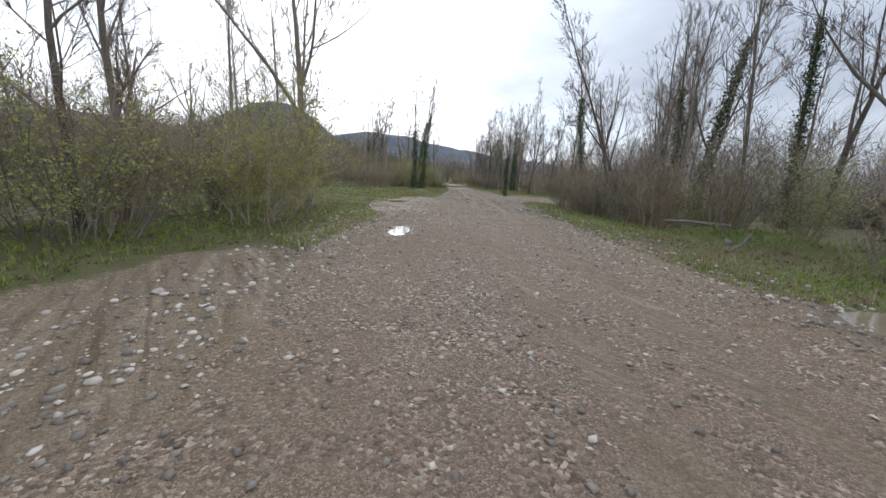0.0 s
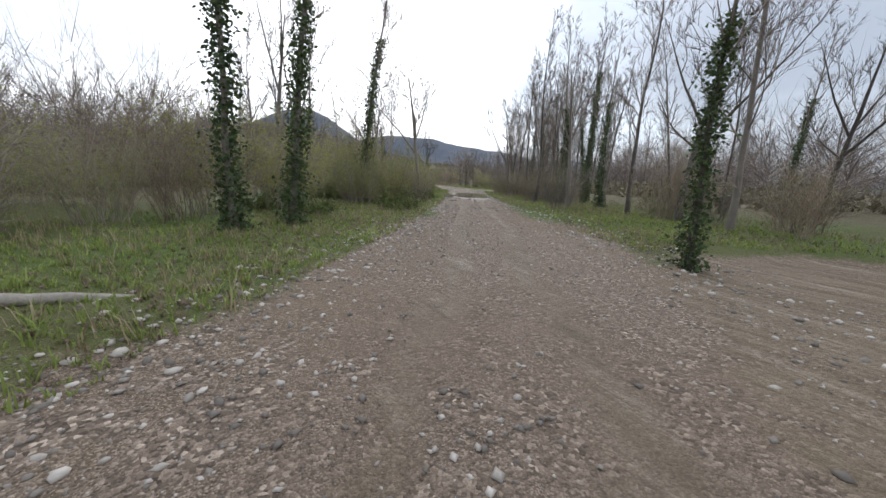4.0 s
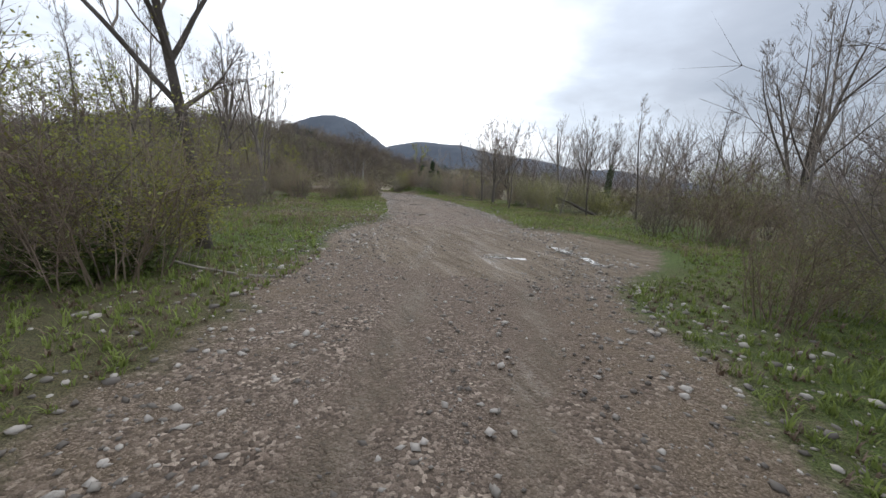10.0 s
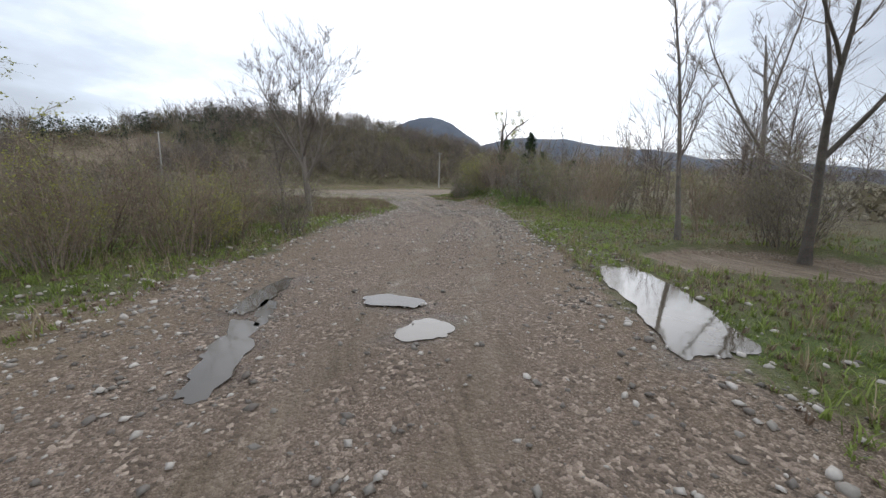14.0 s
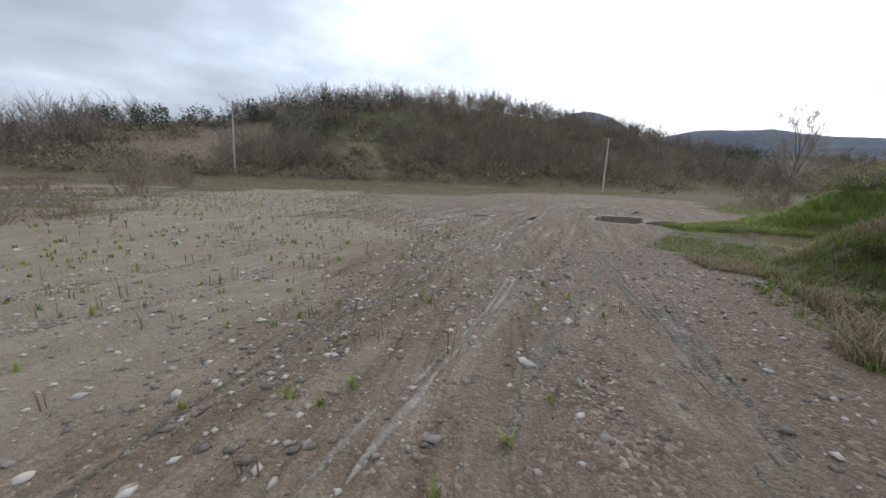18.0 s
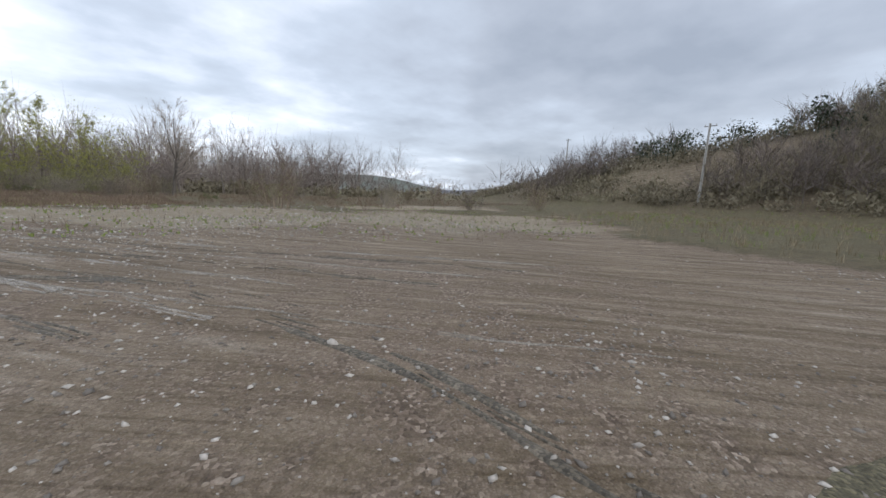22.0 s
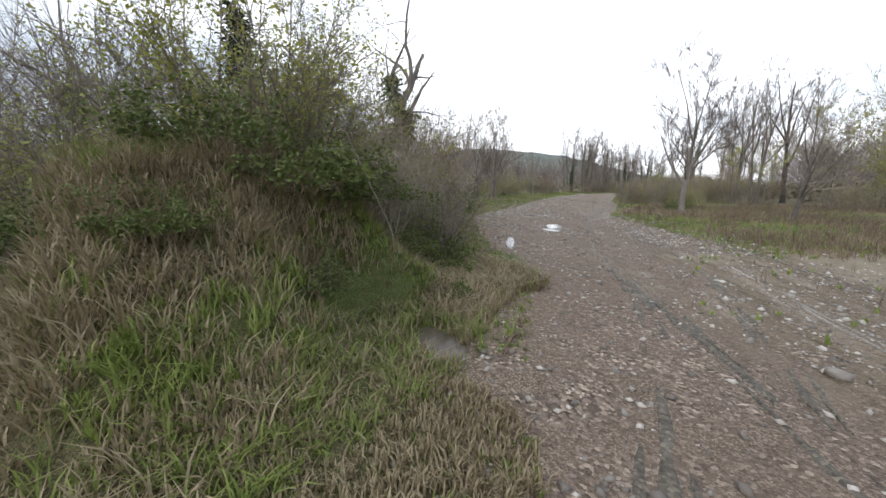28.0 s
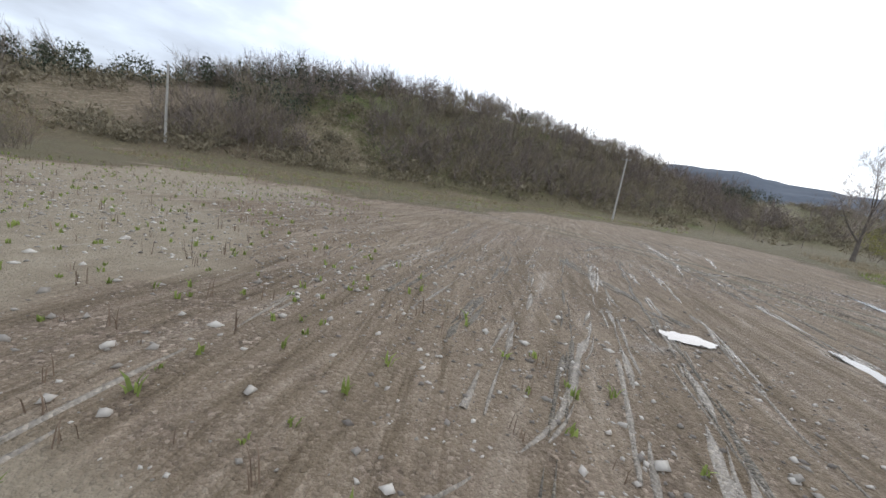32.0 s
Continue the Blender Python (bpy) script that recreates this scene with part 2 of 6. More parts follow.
def make_track(name, dark, light, rough, stones=0.5):
    """Pressed earth with grit and small stones in it."""
    m, n, l, b = material(name)
    co = n.new("ShaderNodeTexCoord").outputs["Object"]
    mid = noise_node(n, l, 3.0, 6, 0.62, co)
    vo = n.new("ShaderNodeTexVoronoi")
    vo.inputs["Scale"].default_value = 38.0
    l.new(co, vo.inputs["Vector"])
    sv = n.new("ShaderNodeSeparateColor")
    l.new(vo.outputs["Color"], sv.inputs[0])
    earth = ramp_node(n, l, mid, (0.3, dark), (0.7, light))
    spot = ramp_node(n, l, sv.outputs[0], (0.0, (0.5, 0.49, 0.47)), (0.6, (0.95, 0.94, 0.92)), (0.97, (1.9, 1.85, 1.75)))
    l.new(mix_node(n, l, stones, earth, mix_node(n, l, 1.0, earth, spot, "MULTIPLY")), b.inputs["Base Color"])
    b.inputs["Roughness"].default_value = rough
    b.inputs["Specular IOR Level"].default_value = 0.35
    bump_node(n, l, b, math_node(n, l, "ADD", math_node(n, l, "MULTIPLY", vo.outputs["Distance"], -1.0), mid), 0.7, 0.03)
    return m


TRACK_MUD = make_track("dark_wet_track_mud", (0.085, 0.073, 0.055), (0.19, 0.165, 0.128), 0.62, 0.8)
TRACK_OLIVE = make_track("olive_churned_track_mud", (0.085, 0.075, 0.044), (0.155, 0.138, 0.085), 0.7, 0.7)
TRACK_SILT = make_track("pale_wet_track_silt", (0.22, 0.192, 0.155), (0.36, 0.32, 0.265), 0.24, 0.3)
TRACK_DRY = make_track("pale_dry_track_gravel", (0.17, 0.145, 0.115), (0.32, 0.28, 0.225), 0.85, 0.8)


def make_ground():
    """One sheet; the mask carries where gravel, mud and sand lie, all else is turf and leaf litter."""
    m, n, l, b = material("ground_gravel_mud_and_turf")
    co = n.new("ShaderNodeTexCoord").outputs["Object"]
    mask = n.new("ShaderNodeVertexColor")
    mask.layer_name = "mask"
    sp = n.new("ShaderNodeSeparateColor")
    l.new(mask.outputs["Color"], sp.inputs[0])
    gravel, mud, wet = sp.outputs
    alpha = mask.outputs["Alpha"]
    fine = noise_node(n, l, 14, 6, 0.65, co)
    mid = noise_node(n, l, 2.2, 6, 0.6, co)
    big = noise_node(n, l, 0.22, 5, 0.55, co)
    vo = n.new("ShaderNodeTexVoronoi")
    vo.inputs["Scale"].default_value = 32.0
    vo.inputs["Randomness"].default_value = 1.0
    l.new(co, vo.inputs["Vector"])
    vo2 = n.new("ShaderNodeTexVoronoi")
    vo2.inputs["Scale"].default_value = 85.0
    l.new(co, vo2.inputs["Vector"])
    sv = n.new("ShaderNodeSeparateColor")
    l.new(vo.outputs["Color"], sv.inputs[0])
    sv2 = n.new("ShaderNodeSeparateColor")
    l.new(vo2.outputs["Color"], sv2.inputs[0])
    # gravel: pebbles of two sizes in grey-brown fines
    vo3 = n.new("ShaderNodeTexVoronoi")
    vo3.inputs["Scale"].default_value = 19.0
    l.new(co, vo3.inputs["Vector"])
    sv3 = n.new("ShaderNodeSeparateColor")
    l.new(vo3.outputs["Color"], sv3.inputs[0])
    mask2 = n.new("ShaderNodeVertexColor")
    mask2.layer_name = "wear"
    sp2 = n.new("ShaderNodeSeparateColor")
    l.new(mask2.outputs["Color"], sp2.inputs[0])
    rut, moss, coarse = sp2.outputs
    pebble = ramp_node(n, l, sv.outputs[0], (0.0, (0.05, 0.042, 0.034)), (0.42, (0.14, 0.118, 0.098)), (0.82, (0.27, 0.235, 0.2)), (0.97, (0.50, 0.455, 0.40)))
    cobble = ramp_node(n, l, sv3.outputs[0], (0.0, (0.085, 0.073, 0.06)), (0.5, (0.18, 0.155, 0.13)), (0.85, (0.31, 0.275, 0.235)), (0.97, (0.5, 0.46, 0.40)))
    core = ramp_node(n, l, vo3.outputs["Distance"], (0.30, (1, 1, 1)), (0.42, (0, 0, 0)))
    cob_on = math_node(n, l, "MULTIPLY", math_node(n, l, "GREATER_THAN", sv3.outputs[1], 0.62), math_node(n, l, "MULTIPLY", core, coarse))
    pebble = mix_node(n, l, cob_on, pebble, cobble)
    grit = ramp_node(n, l, sv2.outputs[0], (0.0, (0.06, 0.049, 0.04)), (0.6, (0.15, 0.126, 0.105)), (0.97, (0.34, 0.30, 0.26)))
    fines = ramp_node(n, l, mid, (0.3, (0.11, 0.088, 0.068)), (0.7, (0.19, 0.155, 0.124)))
    gr = mix_node(n, l, ramp_node(n, l, mid, (0.38, (0, 0, 0)), (0.62, (1, 1, 1))), pebble, grit)
    gr = mix_node(n, l, ramp_node(n, l, big, (0.40, (0.05, 0.05, 0.05)), (0.66, (0.55, 0.55, 0.55))), gr, fines)
    # packed wheel lines: the stones are pressed into damp fines
    packed = math_node(n, l, "MULTIPLY", rut, ramp_node(n, l, mid, (0.30, (0.25, 0.25, 0.25)), (0.62, (0.95, 0.95, 0.95))))
    gr = mix_node(n, l, packed, gr, mix_node(n, l, 0.62, grit, (0.135, 0.111, 0.088)))
    # olive algae and moss where wheels seldom pass
    mossy = math_node(n, l, "MULTIPLY", moss, ramp_node(n, l, math_node(n, l, "ADD", math_node(n, l, "MULTIPLY", mid, 0.6), math_node(n, l, "MULTIPLY", big, 0.4)), (0.42, (0, 0, 0)), (0.60, (0.8, 0.8, 0.8))))
    gr = mix_node(n, l, mossy, gr, mix_node(n, l, 0.5, grit, (0.19, 0.165, 0.085)))
    gr = mix_node(n, l, 1.0, gr, (1.44, 1.29, 1.16), "MULTIPLY")
    # mud and pale silt
    md = ramp_node(n, l, math_node(n, l, "ADD", math_node(n, l, "MULTIPLY", mid, 0.5), math_node(n, l, "MULTIPLY", big, 0.5)), (0.3, (0.175, 0.139, 0.099)), (0.5, (0.24, 0.194, 0.142)), (0.72, (0.32, 0.263, 0.195)))
    md = mix_node(n, l, 0.42, md, mix_node(n, l, 0.6, pebble, grit))
    md = mix_node(n, l, 1.0, md, (1.13, 1.08, 1.0), "MULTIPLY")
    # wheel streaks all along the mud flat
    mp = n.new("ShaderNodeMapping")
    mp.vector_type = "TEXTURE"
    mp.inputs["Rotation"].default_value = (0, 0, radians(21))
    mp.inputs["Scale"].default_value = (0.28, 5.0, 1.0)
    l.new(co, mp.inputs["Vector"])
    streak = noise_node(n, l, 1.0, 4, 0.62, mp.outputs[0])
    streak.node.inputs["Distortion"].default_value = 0.35
    md = mix_node(n, l, 1.0, md, ramp_node(n, l, streak, (0.30, (0.70, 0.67, 0.60)), (0.46, (0.98, 0.97, 0.94)), (0.56, (1.12, 1.12, 1.12)), (0.70, (1.34, 1.36, 1.38))), "MULTIPLY")
    mp2 = n.new("ShaderNodeMapping")
    mp2.vector_type = "TEXTURE"
    mp2.inputs["Rotation"].default_value = (0, 0, radians(34))
    mp2.inputs["Scale"].default_value = (0.10, 2.6, 1.0)
    l.new(co, mp2.inputs["Vector"])
    scrape = noise_node(n, l, 1.0, 3, 0.6, mp2.outputs[0])
    scrape.node.inputs["Distortion"].default_value = 0.5
    md = mix_node(n, l, 1.0, md, ramp_node(n, l, scrape, (0.33, (0.66, 0.63, 0.57)), (0.45, (0.99, 0.98, 0.96)), (0.60, (1.05, 1.05, 1.05)), (0.72, (1.36, 1.36, 1.36))), "MULTIPLY")
    silt = ramp_node(n, l, math_node(n, l, "ADD", math_node(n, l, "MULTIPLY", mid, 0.5), math_node(n, l, "MULTIPLY", fine, 0.5)), (0.3, (0.25, 0.208, 0.145)), (0.5, (0.35, 0.296, 0.212)), (0.7, (0.45, 0.388, 0.29)))
    md = mix_node(n, l, math_node(n, l, "MULTIPLY", math_node(n, l, "SUBTRACT", mud, 0.72), 3.6, True), md, silt)
    # turf: green, straw and leaf litter in patches
    turf = ramp_node(n, l, math_node(n, l, "ADD", math_node(n, l, "MULTIPLY", big, 0.55), math_node(n, l, "MULTIPLY", fine, 0.45)), (0.30, (0.115, 0.088, 0.052)), (0.42, (0.12, 0.118, 0.048)), (0.52, (0.085, 0.12, 0.028)), (0.70, (0.14, 0.195, 0.045)))
    litter = ramp_node(n, l, math_node(n, l, "ADD", math_node(n, l, "MULTIPLY", mid, 0.5), math_node(n, l, "MULTIPLY", fine, 0.5)), (0.3, (0.07, 0.055, 0.04)), (0.7, (0.20, 0.155, 0.108)))
    turf = mix_node(n, l, alpha, litter, turf)
    blade = noise_node(n, l, 75, 4, 0.7, co)
    turf = mix_node(n, l, 1.0, turf, ramp_node(n, l, blade, (0.34, (0.4, 0.38, 0.33)), (0.5, (1.1, 1.1, 1.05)), (0.66, (2.0, 1.95, 1.7))), "MULTIPLY")
    rag = math_node(n, l, "MULTIPLY", math_node(n, l, "SUBTRACT", math_node(n, l, "ADD", math_node(n, l, "MULTIPLY", mid, 0.6), math_node(n, l, "MULTIPLY", fine, 0.4)), 0.5), 1.6)
    gm = math_node(n, l, "MULTIPLY", math_node(n, l, "SUBTRACT", math_node(n, l, "ADD", gravel, rag), 0.35), 3.0, True)
    mm = math_node(n, l, "MULTIPLY", math_node(n, l, "SUBTRACT", math_node(n, l, "ADD", mud, rag), 0.35), 3.0, True)
    col = mix_node(n, l, gm, turf, gr)
    col = mix_node(n, l, mm, col, md)
    wm = math_node(n, l, "MULTIPLY", math_node(n, l, "SUBTRACT", math_node(n, l, "ADD", wet, rag), 0.30), 2.2, True)
    col = mix_node(n, l, math_node(n, l, "MULTIPLY", wm, 0.55), col, mix_node(n, l, 1.0, col, (0.55, 0.53, 0.50), "MULTIPLY"))
    l.new(col, b.inputs["Base Color"])
    sheen = math_node(n, l, "MULTIPLY", mm, ramp_node(n, l, streak, (0.56, (0, 0, 0)), (0.68, (0.42, 0.42, 0.42))))
    rough = math_node(n, l, "SUBTRACT", math_node(n, l, "SUBTRACT", 0.9, math_node(n, l, "MULTIPLY", wm, 0.55)), sheen)
    l.new(rough, b.inputs["Roughness"])
    b.inputs["Specular IOR Level"].default_value = 0.35
    hgt = math_node(n, l, "ADD", math_node(n, l, "ADD", math_node(n, l, "MULTIPLY", vo.outputs["Distance"], -1.0), math_node(n, l, "MULTIPLY", cob_on, 0.9)), math_node(n, l, "ADD", math_node(n, l, "MULTIPLY", vo2.outputs["Distance"], -0.5), math_node(n, l, "ADD", math_node(n, l, "MULTIPLY", blade, 0.6), math_node(n, l, "MULTIPLY", math_node(n, l, "MULTIPLY", streak, mm), -0.8))))
    bump_node(n, l, b, hgt, 0.8, 0.035)
    return m


GROUND = make_ground()


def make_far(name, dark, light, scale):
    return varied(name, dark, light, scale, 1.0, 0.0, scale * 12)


# the blue-grey haze of distance is painted into both base colours
HILL_FAR = make_far("wooded_hills_painted_haze", (0.085, 0.10, 0.125), (0.155, 0.175, 0.205), 0.012)
HILL_GREEN = make_far("green_field_hills_painted_haze", (0.10, 0.115, 0.115), (0.20, 0.225, 0.18), 0.007)

# ---- the plan, in metres: the track runs north (y), the clearing lies at its end, the hill behind it ----
ROAD = [(17.0, -70, 4.5), (18.6, -26, 4.8), (19.2, -15, 4.2), (20.6, -4, 3.7), (22.9, 8, 3.8), (23.8, 20, 3.2), (24.0, 30, 2.6), (24.4, 40, 2.5), (24.6, 50, 2.5), (25.0, 60, 2.7), (24.8, 66, 3.3), (24.1, 73, 3.3), (23.0, 81, 3.6), (20.8, 90, 3.7), (18.9, 97, 3.6), (16.5, 104, 3.7), (15.0, 110, 3.6), (13.4, 116, 3.4), (9.8, 121.7, 3.7), (5, 128, 3.0), (2, 134, 3.2)]
DRIVEN = [(17, -27), (21, -2.4), (23.2, 22.5), (24.2, 40), (25.3, 62), (24, 76), (22.4, 86), (19, 97), (16, 112), (9.5, 120), (4, 128.5), (1.4, 138.5), (-1, 147), (-4, 150), (-6, 149), (-6, 144.7), (-4.7, 140.6), (3, 137.4), (4.8, 134.7), (5.2, 132), (3, 129.3), (0, 129.2), (-3.4, 132)]
OPEN = [(-3, 136, 8, 10, 0), (-8, 148, 15, 13, 20), (-9, 165, 12, 19, 12), (-15, 138, 13, 9, -20), (-0.5, 127.5, 6.5, 6.5, 0), (28.6, 10, 4.6, 7.5, -12), (25.5, 69, 5, 5, 0), (16.4, -5.0, 1.7, 5.6, -10), (13.9, -22.5, 1.5, 4.2, 0), (17.4, 0.6, 1.2, 2.6, -30), (24.6, 103.6, 2.6, 1.7, 10)]
SAND = [(16.2, -4.8, 2.4, 8.0, -10), (17.2, 0.6, 2.0, 4.0, -30), (-3, 124.5, 10, 5.5, 0), (-12, 131, 11, 7.5, -15), (-4.5, 128.5, 7.5, 5, 0), (-24, 139, 11, 8, -20), (-34, 128, 14, 6, -10)]
PUDDLES = [
    # the flooded ruts of the narrow stretch, a ridge of gravel between them
    (24.95, 49.6, 1.85, 7.1, -3), (22.45, 45.6, 0.52, 3.9, -2), (22.75, 36.9, 0.32, 0.45, 0), (24.5, 38.6, 0.11, 0.6, -3), (24.4, 36.9, 0.08, 0.4, -3), (23.35, 40.3, 0.14, 0.8, 0), (24.2, 40.5, 0.16, 0.9, 0),
    # the wide gravel at the start
    (21.4, 5.7, 0.42, 0.55, 0), (23.85, -3.3, 0.42, 1.6, 4), (16.6, -15.4, 0.28, 1.0, -8), (15.9, -2.8, 0.36, 0.9, -35), (24.2, -23.3, 1.7, 1.5, 0),
    # the open middle stretch
    (27.6, 68.3, 0.15, 0.8, 14), (28.0, 66.9, 0.12, 0.7, 8), (26.0, 66.4, 0.5, 0.16, 0), (21.5, 79.8, 0.26, 0.14, 0), (22.1, 78.7, 0.13, 0.6, -15), (21.0, 78.8, 0.2, 0.14, 0),
    (19.95, 89.65, 0.72, 0.36, 15), (20.75, 90.1, 0.14, 0.34, 0), (22.5, 90.5, 0.22, 0.95, 24), (22.4, 93.3, 0.26, 0.55, 10),
    (16.6, 98.0, 0.2, 0.95, 20), (17.7, 96.4, 0.2, 0.9, 38), (17.2, 97.4, 0.12, 0.5, 35), (18.6, 98.2, 0.42, 0.22, 0), (19.4, 97.4, 0.26, 0.3, 0), (22.0, 99.7, 0.52, 2.1, 8), (21.7, 102.7, 0.35, 0.15, 0),
    # the bend and the clearing
    (14.2, 116.1, 0.5, 0.34, 40), (13.6, 115.6, 0.16, 0.4, 40), (10.9, 120.5, 0.26, 0.8, 25), (10.5, 121.7, 0.45, 0.17, -25), (10.0, 125.6, 0.11, 1.0, 30),
    (1.15, 143.1, 1.05, 1.9, 12), (2.95, 142.9, 0.5, 1.25, -8), (0.35, 148.6, 0.14, 1.5, 10), (9.3, 138.0, 4.5, 2.4, -12), (7.1, 132.1, 0.5, 0.22, -30),
    (-1.45, 139.2, 0.12, 0.9, 20), (-3.5, 138.1, 0.34, 0.2, 30), (-3.85, 137.3, 0.10, 0.3, 10), (-3.2, 148.1, 0.28, 0.12, 30), (-2.4, 148.9, 0.10, 0.5, 55),
]
PUDDLE_LABELS = {0: "long muddy puddle filling the wheel ruts of the track", 1: "narrow muddy puddle filling one flooded rut", 11: "brown ditch water beside the gravel", 34: "brown puddle at the edge of the clearing", 37: "pale brown ditch water with weeds below the bank"}
HILL = [(-125, 112, 6), (-105, 128, 8), (-94, 146, 11), (-90, 166, 14.2), (-84, 188, 20.0), (-67, 214, 22), (-46, 248, 20), (-17, 282, 14), (20, 310, 12), (90, 360, 10), (200, 430, 10)]
FAR_HILLS = [(-342, 960, 190, 150, 0, 168), (-60, 810, 300, 115, -15, 85), (260, 900, 360, 130, 0, 54), (-700, 900, 380, 260, 0, 95), (383, -443, 240, 140, 35, 68), (700, -350, 400, 200, 20, 62), (-530, -480, 260, 150, 0, 34), (-900, 100, 300, 420, 0, 46), (900, 400, 320, 500, 0, 52)]
MOUNDS = [(10.7, 133.0, 4.1, 3.4, 0, 1.9), (14.8, 125.5, 4.0, 7.5, 16, 1.3), (9.8, 143.6, 4.4, 2.3, 8, 1.3), (17.5, 134, 5, 6, 0, 1.0), (27.4, -15.4, 3.0, 1.5, -40, 0.55)]
TRACKS = [[(18.9, -30), (21.6, -2), (23.6, 22), (24.4, 45), (25.2, 62), (23.4, 80), (19.6, 96), (16.2, 110), (9.3, 122), (3.6, 130)]]
# single wheel lines in the clearing: width, then the line
PALE_WHEEL = [(2.0, 131.0), (1.0, 132.9), (-0.4, 136.4), (-1.3, 139.3), (-1.8, 141), (-3.0, 144.5), (-5.1, 150.2), (-7.8, 158)]
DARK_WEST = [(0.3, 140.4), (-0.1, 142.0), (-0.8, 143.6), (-1.7, 145.2), (-2.9, 146.8), (-4.4, 148.3), (-7.4, 150.6), (-10.5, 152.2), (-15, 153.8)]
DARK_EAST = [(0.4, 145.4), (-0.5, 146.6), (-1.5, 147.6), (-2.6, 148.6), (-4.6, 150.3), (-6.7, 151.8), (-9.2, 153.4), (-13, 155.2)]
WHEELS = [
    (0.10, 1, PALE_WHEEL), (0.10, 0, [(x - 0.26, y - 0.1) for x, y in PALE_WHEEL]), (0.10, 0, [(x + 0.28, y + 0.1) for x, y in PALE_WHEEL]),
    (0.36, 2, DARK_WEST), (0.32, 2, DARK_EAST), (0.10, 1, [(-3.6, 147.4), (-3.2, 149.4), (-3.6, 152), (-4.4, 157)]), (0.08, 1, [(-4.2, 145.2), (-4.6, 148.1), (-5.0, 152), (-5.6, 158)]),
    # wheel lines on the gravel of the bend
    (0.13, 0, [(10.8, 116.9), (9.5, 120.6), (8.1, 124), (6.1, 128.6), (5.4, 130.4), (4.9, 133.5)]), (0.13, 0, [(9.6, 116.6), (7.2, 122.6), (5.4, 126.5), (4.6, 129.3), (4.2, 131.4)]), (0.10, 1, [(8.2, 119.5), (5.2, 124.6), (4.2, 127.6), (3.4, 129.4)]), (0.10, 0, [(7.0, 119.4), (4.4, 123.6), (3.0, 126.6), (2.2, 128.8)]),
    # a faint field track leaving the clearing to the south
    (0.16, 3, [(3.0, 115.5), (2.4, 118), (1.6, 122.6), (0.7, 126), (-0.6, 129)]), (0.16, 3, [(1.6, 115.0), (1.0, 118), (0.3, 122.2), (-0.6, 125.6), (-2.0, 128.5)]),
    # shining streaks where cars have turned on the silt
    (0.09, 1, [(-4.6, 131.6), (-4.0, 134.5), (-4.9, 138.5), (-6.2, 143)]), (0.09, 1, [(-2.6, 132.6), (-3.0, 135.4), (-4.1, 139.2), (-5.6, 144)]), (0.08, 1, [(-5.6, 131.4), (-6.4, 132.8), (-7.5, 134.6), (-9.4, 137.2)]), (0.12, 0, [(-3.6, 138.7), (-5.2, 140.6), (-7.1, 142.7), (-7.7, 147.7), (-7.0, 152)]),
    (0.09, 0, [(9.6, 122.4), (5.8, 128.8), (2.6, 135), (1.3, 139.7), (0.5, 142.5), (-2, 147)]), (0.045, 1, [(1.0, 128.5), (-2.6, 134.5), (-5.5, 141), (-9.5, 150)]),
    # the fan of tracks where cars swing round
    *[(0.06 + 0.02 * (k % 3), (1, 0, 1, 0)[k % 4], [(-1.4 - 0.8 * k, 132.4 + 0.45 * k), (-2.3 - 0.86 * k, 135.6 + 0.5 * k), (-3.6 - 0.95 * k, 139.8 + 0.4 * k), (-5.0 - 1.05 * k, 145.0 + 0.3 * k)]) for k in range(9)],
]
POLES = [(-61.5, 148.3, 9.4, 60), (-19.6, 201.3, 10.6, 40), (-96, 120, 9, 70)]
LOGS = [(16.9, 11.2, 2.4, 0.09, 36, 1), (14.2, -16.6, 1.6, 0.035, -10, 2, 1, "pale dead stick lying on the verge"), (33.5, 84.5, 3.2, 0.12, 150, 3, 2, "dark fallen trunk leaning in the thicket", BARK, 22), (18.8, 110.6, 1.7, 0.05, 160, 4, 2), (13.0, 33.5, 2.8, 0.05, 20, 5, 2, "pale dead branch propped in the bushes", LOGWOOD, 14), (26.4, -16.2, 1.6, 0.1, 70, 6, 5, "tangle of dark dead roots on the bank", BARK, 10), (27.2, -15.2, 1.9, 0.07, 150, 16, 5, "tangle of dark dead roots on the bank", BARK, 6), (25.6, -17.0, 1.2, 0.05, 20, 17, 4, "tangle of dark dead roots on the bank", BARK, 14), (8.6, 131.2, 1.9, 0.014, 120, 7, 1, "bleached bent dead stalk leaning on the bank", LOGWOOD, 60), (22.0, 63.2, 1.5, 0.03, 200, 8, 2)]
STONES = [(4.1, 130.2, 0.13), (-2.5, 127.2, 0.12), (-2.6, 118.1, 0.16), (-6.5, 129.9, 0.10), (-3.4, 126.3, 0.13), (-7.5, 147.1, 0.09), (-12.2, 145.4, 0.09), (18.0, 84.0, 0.12), (17.2, 85.6, 0.14), (4.6, 113.5, 0.2), (7.3, 119.3, 0.12), (-1.8, 147.4, 0.08), (20.2, 42.8, 0.16), (28.6, 7.5, 0.14), (13.9, -21.8, 0.13)]


def along_x(y):
    """Where the track lies at a given northing."""
    return np.interp(y, [p[1] for p in ROAD], [p[0] for p in ROAD])

# ---- mesh helpers ----
def mesh_from(name, verts, faces, mats, mat_index=None, smooth=False):
    me = bpy.data.meshes.new(name)
    me.from_pydata([tuple(v) for v in verts], [], [tuple(f) for f in faces])
    for m in (mats if isinstance(mats, (list, tuple)) else [mats]):
        me.materials.append(m)
    if smooth:
        me.polygons.foreach_set("use_smooth", [True] * len(me.polygons))
    me.update()
    return me


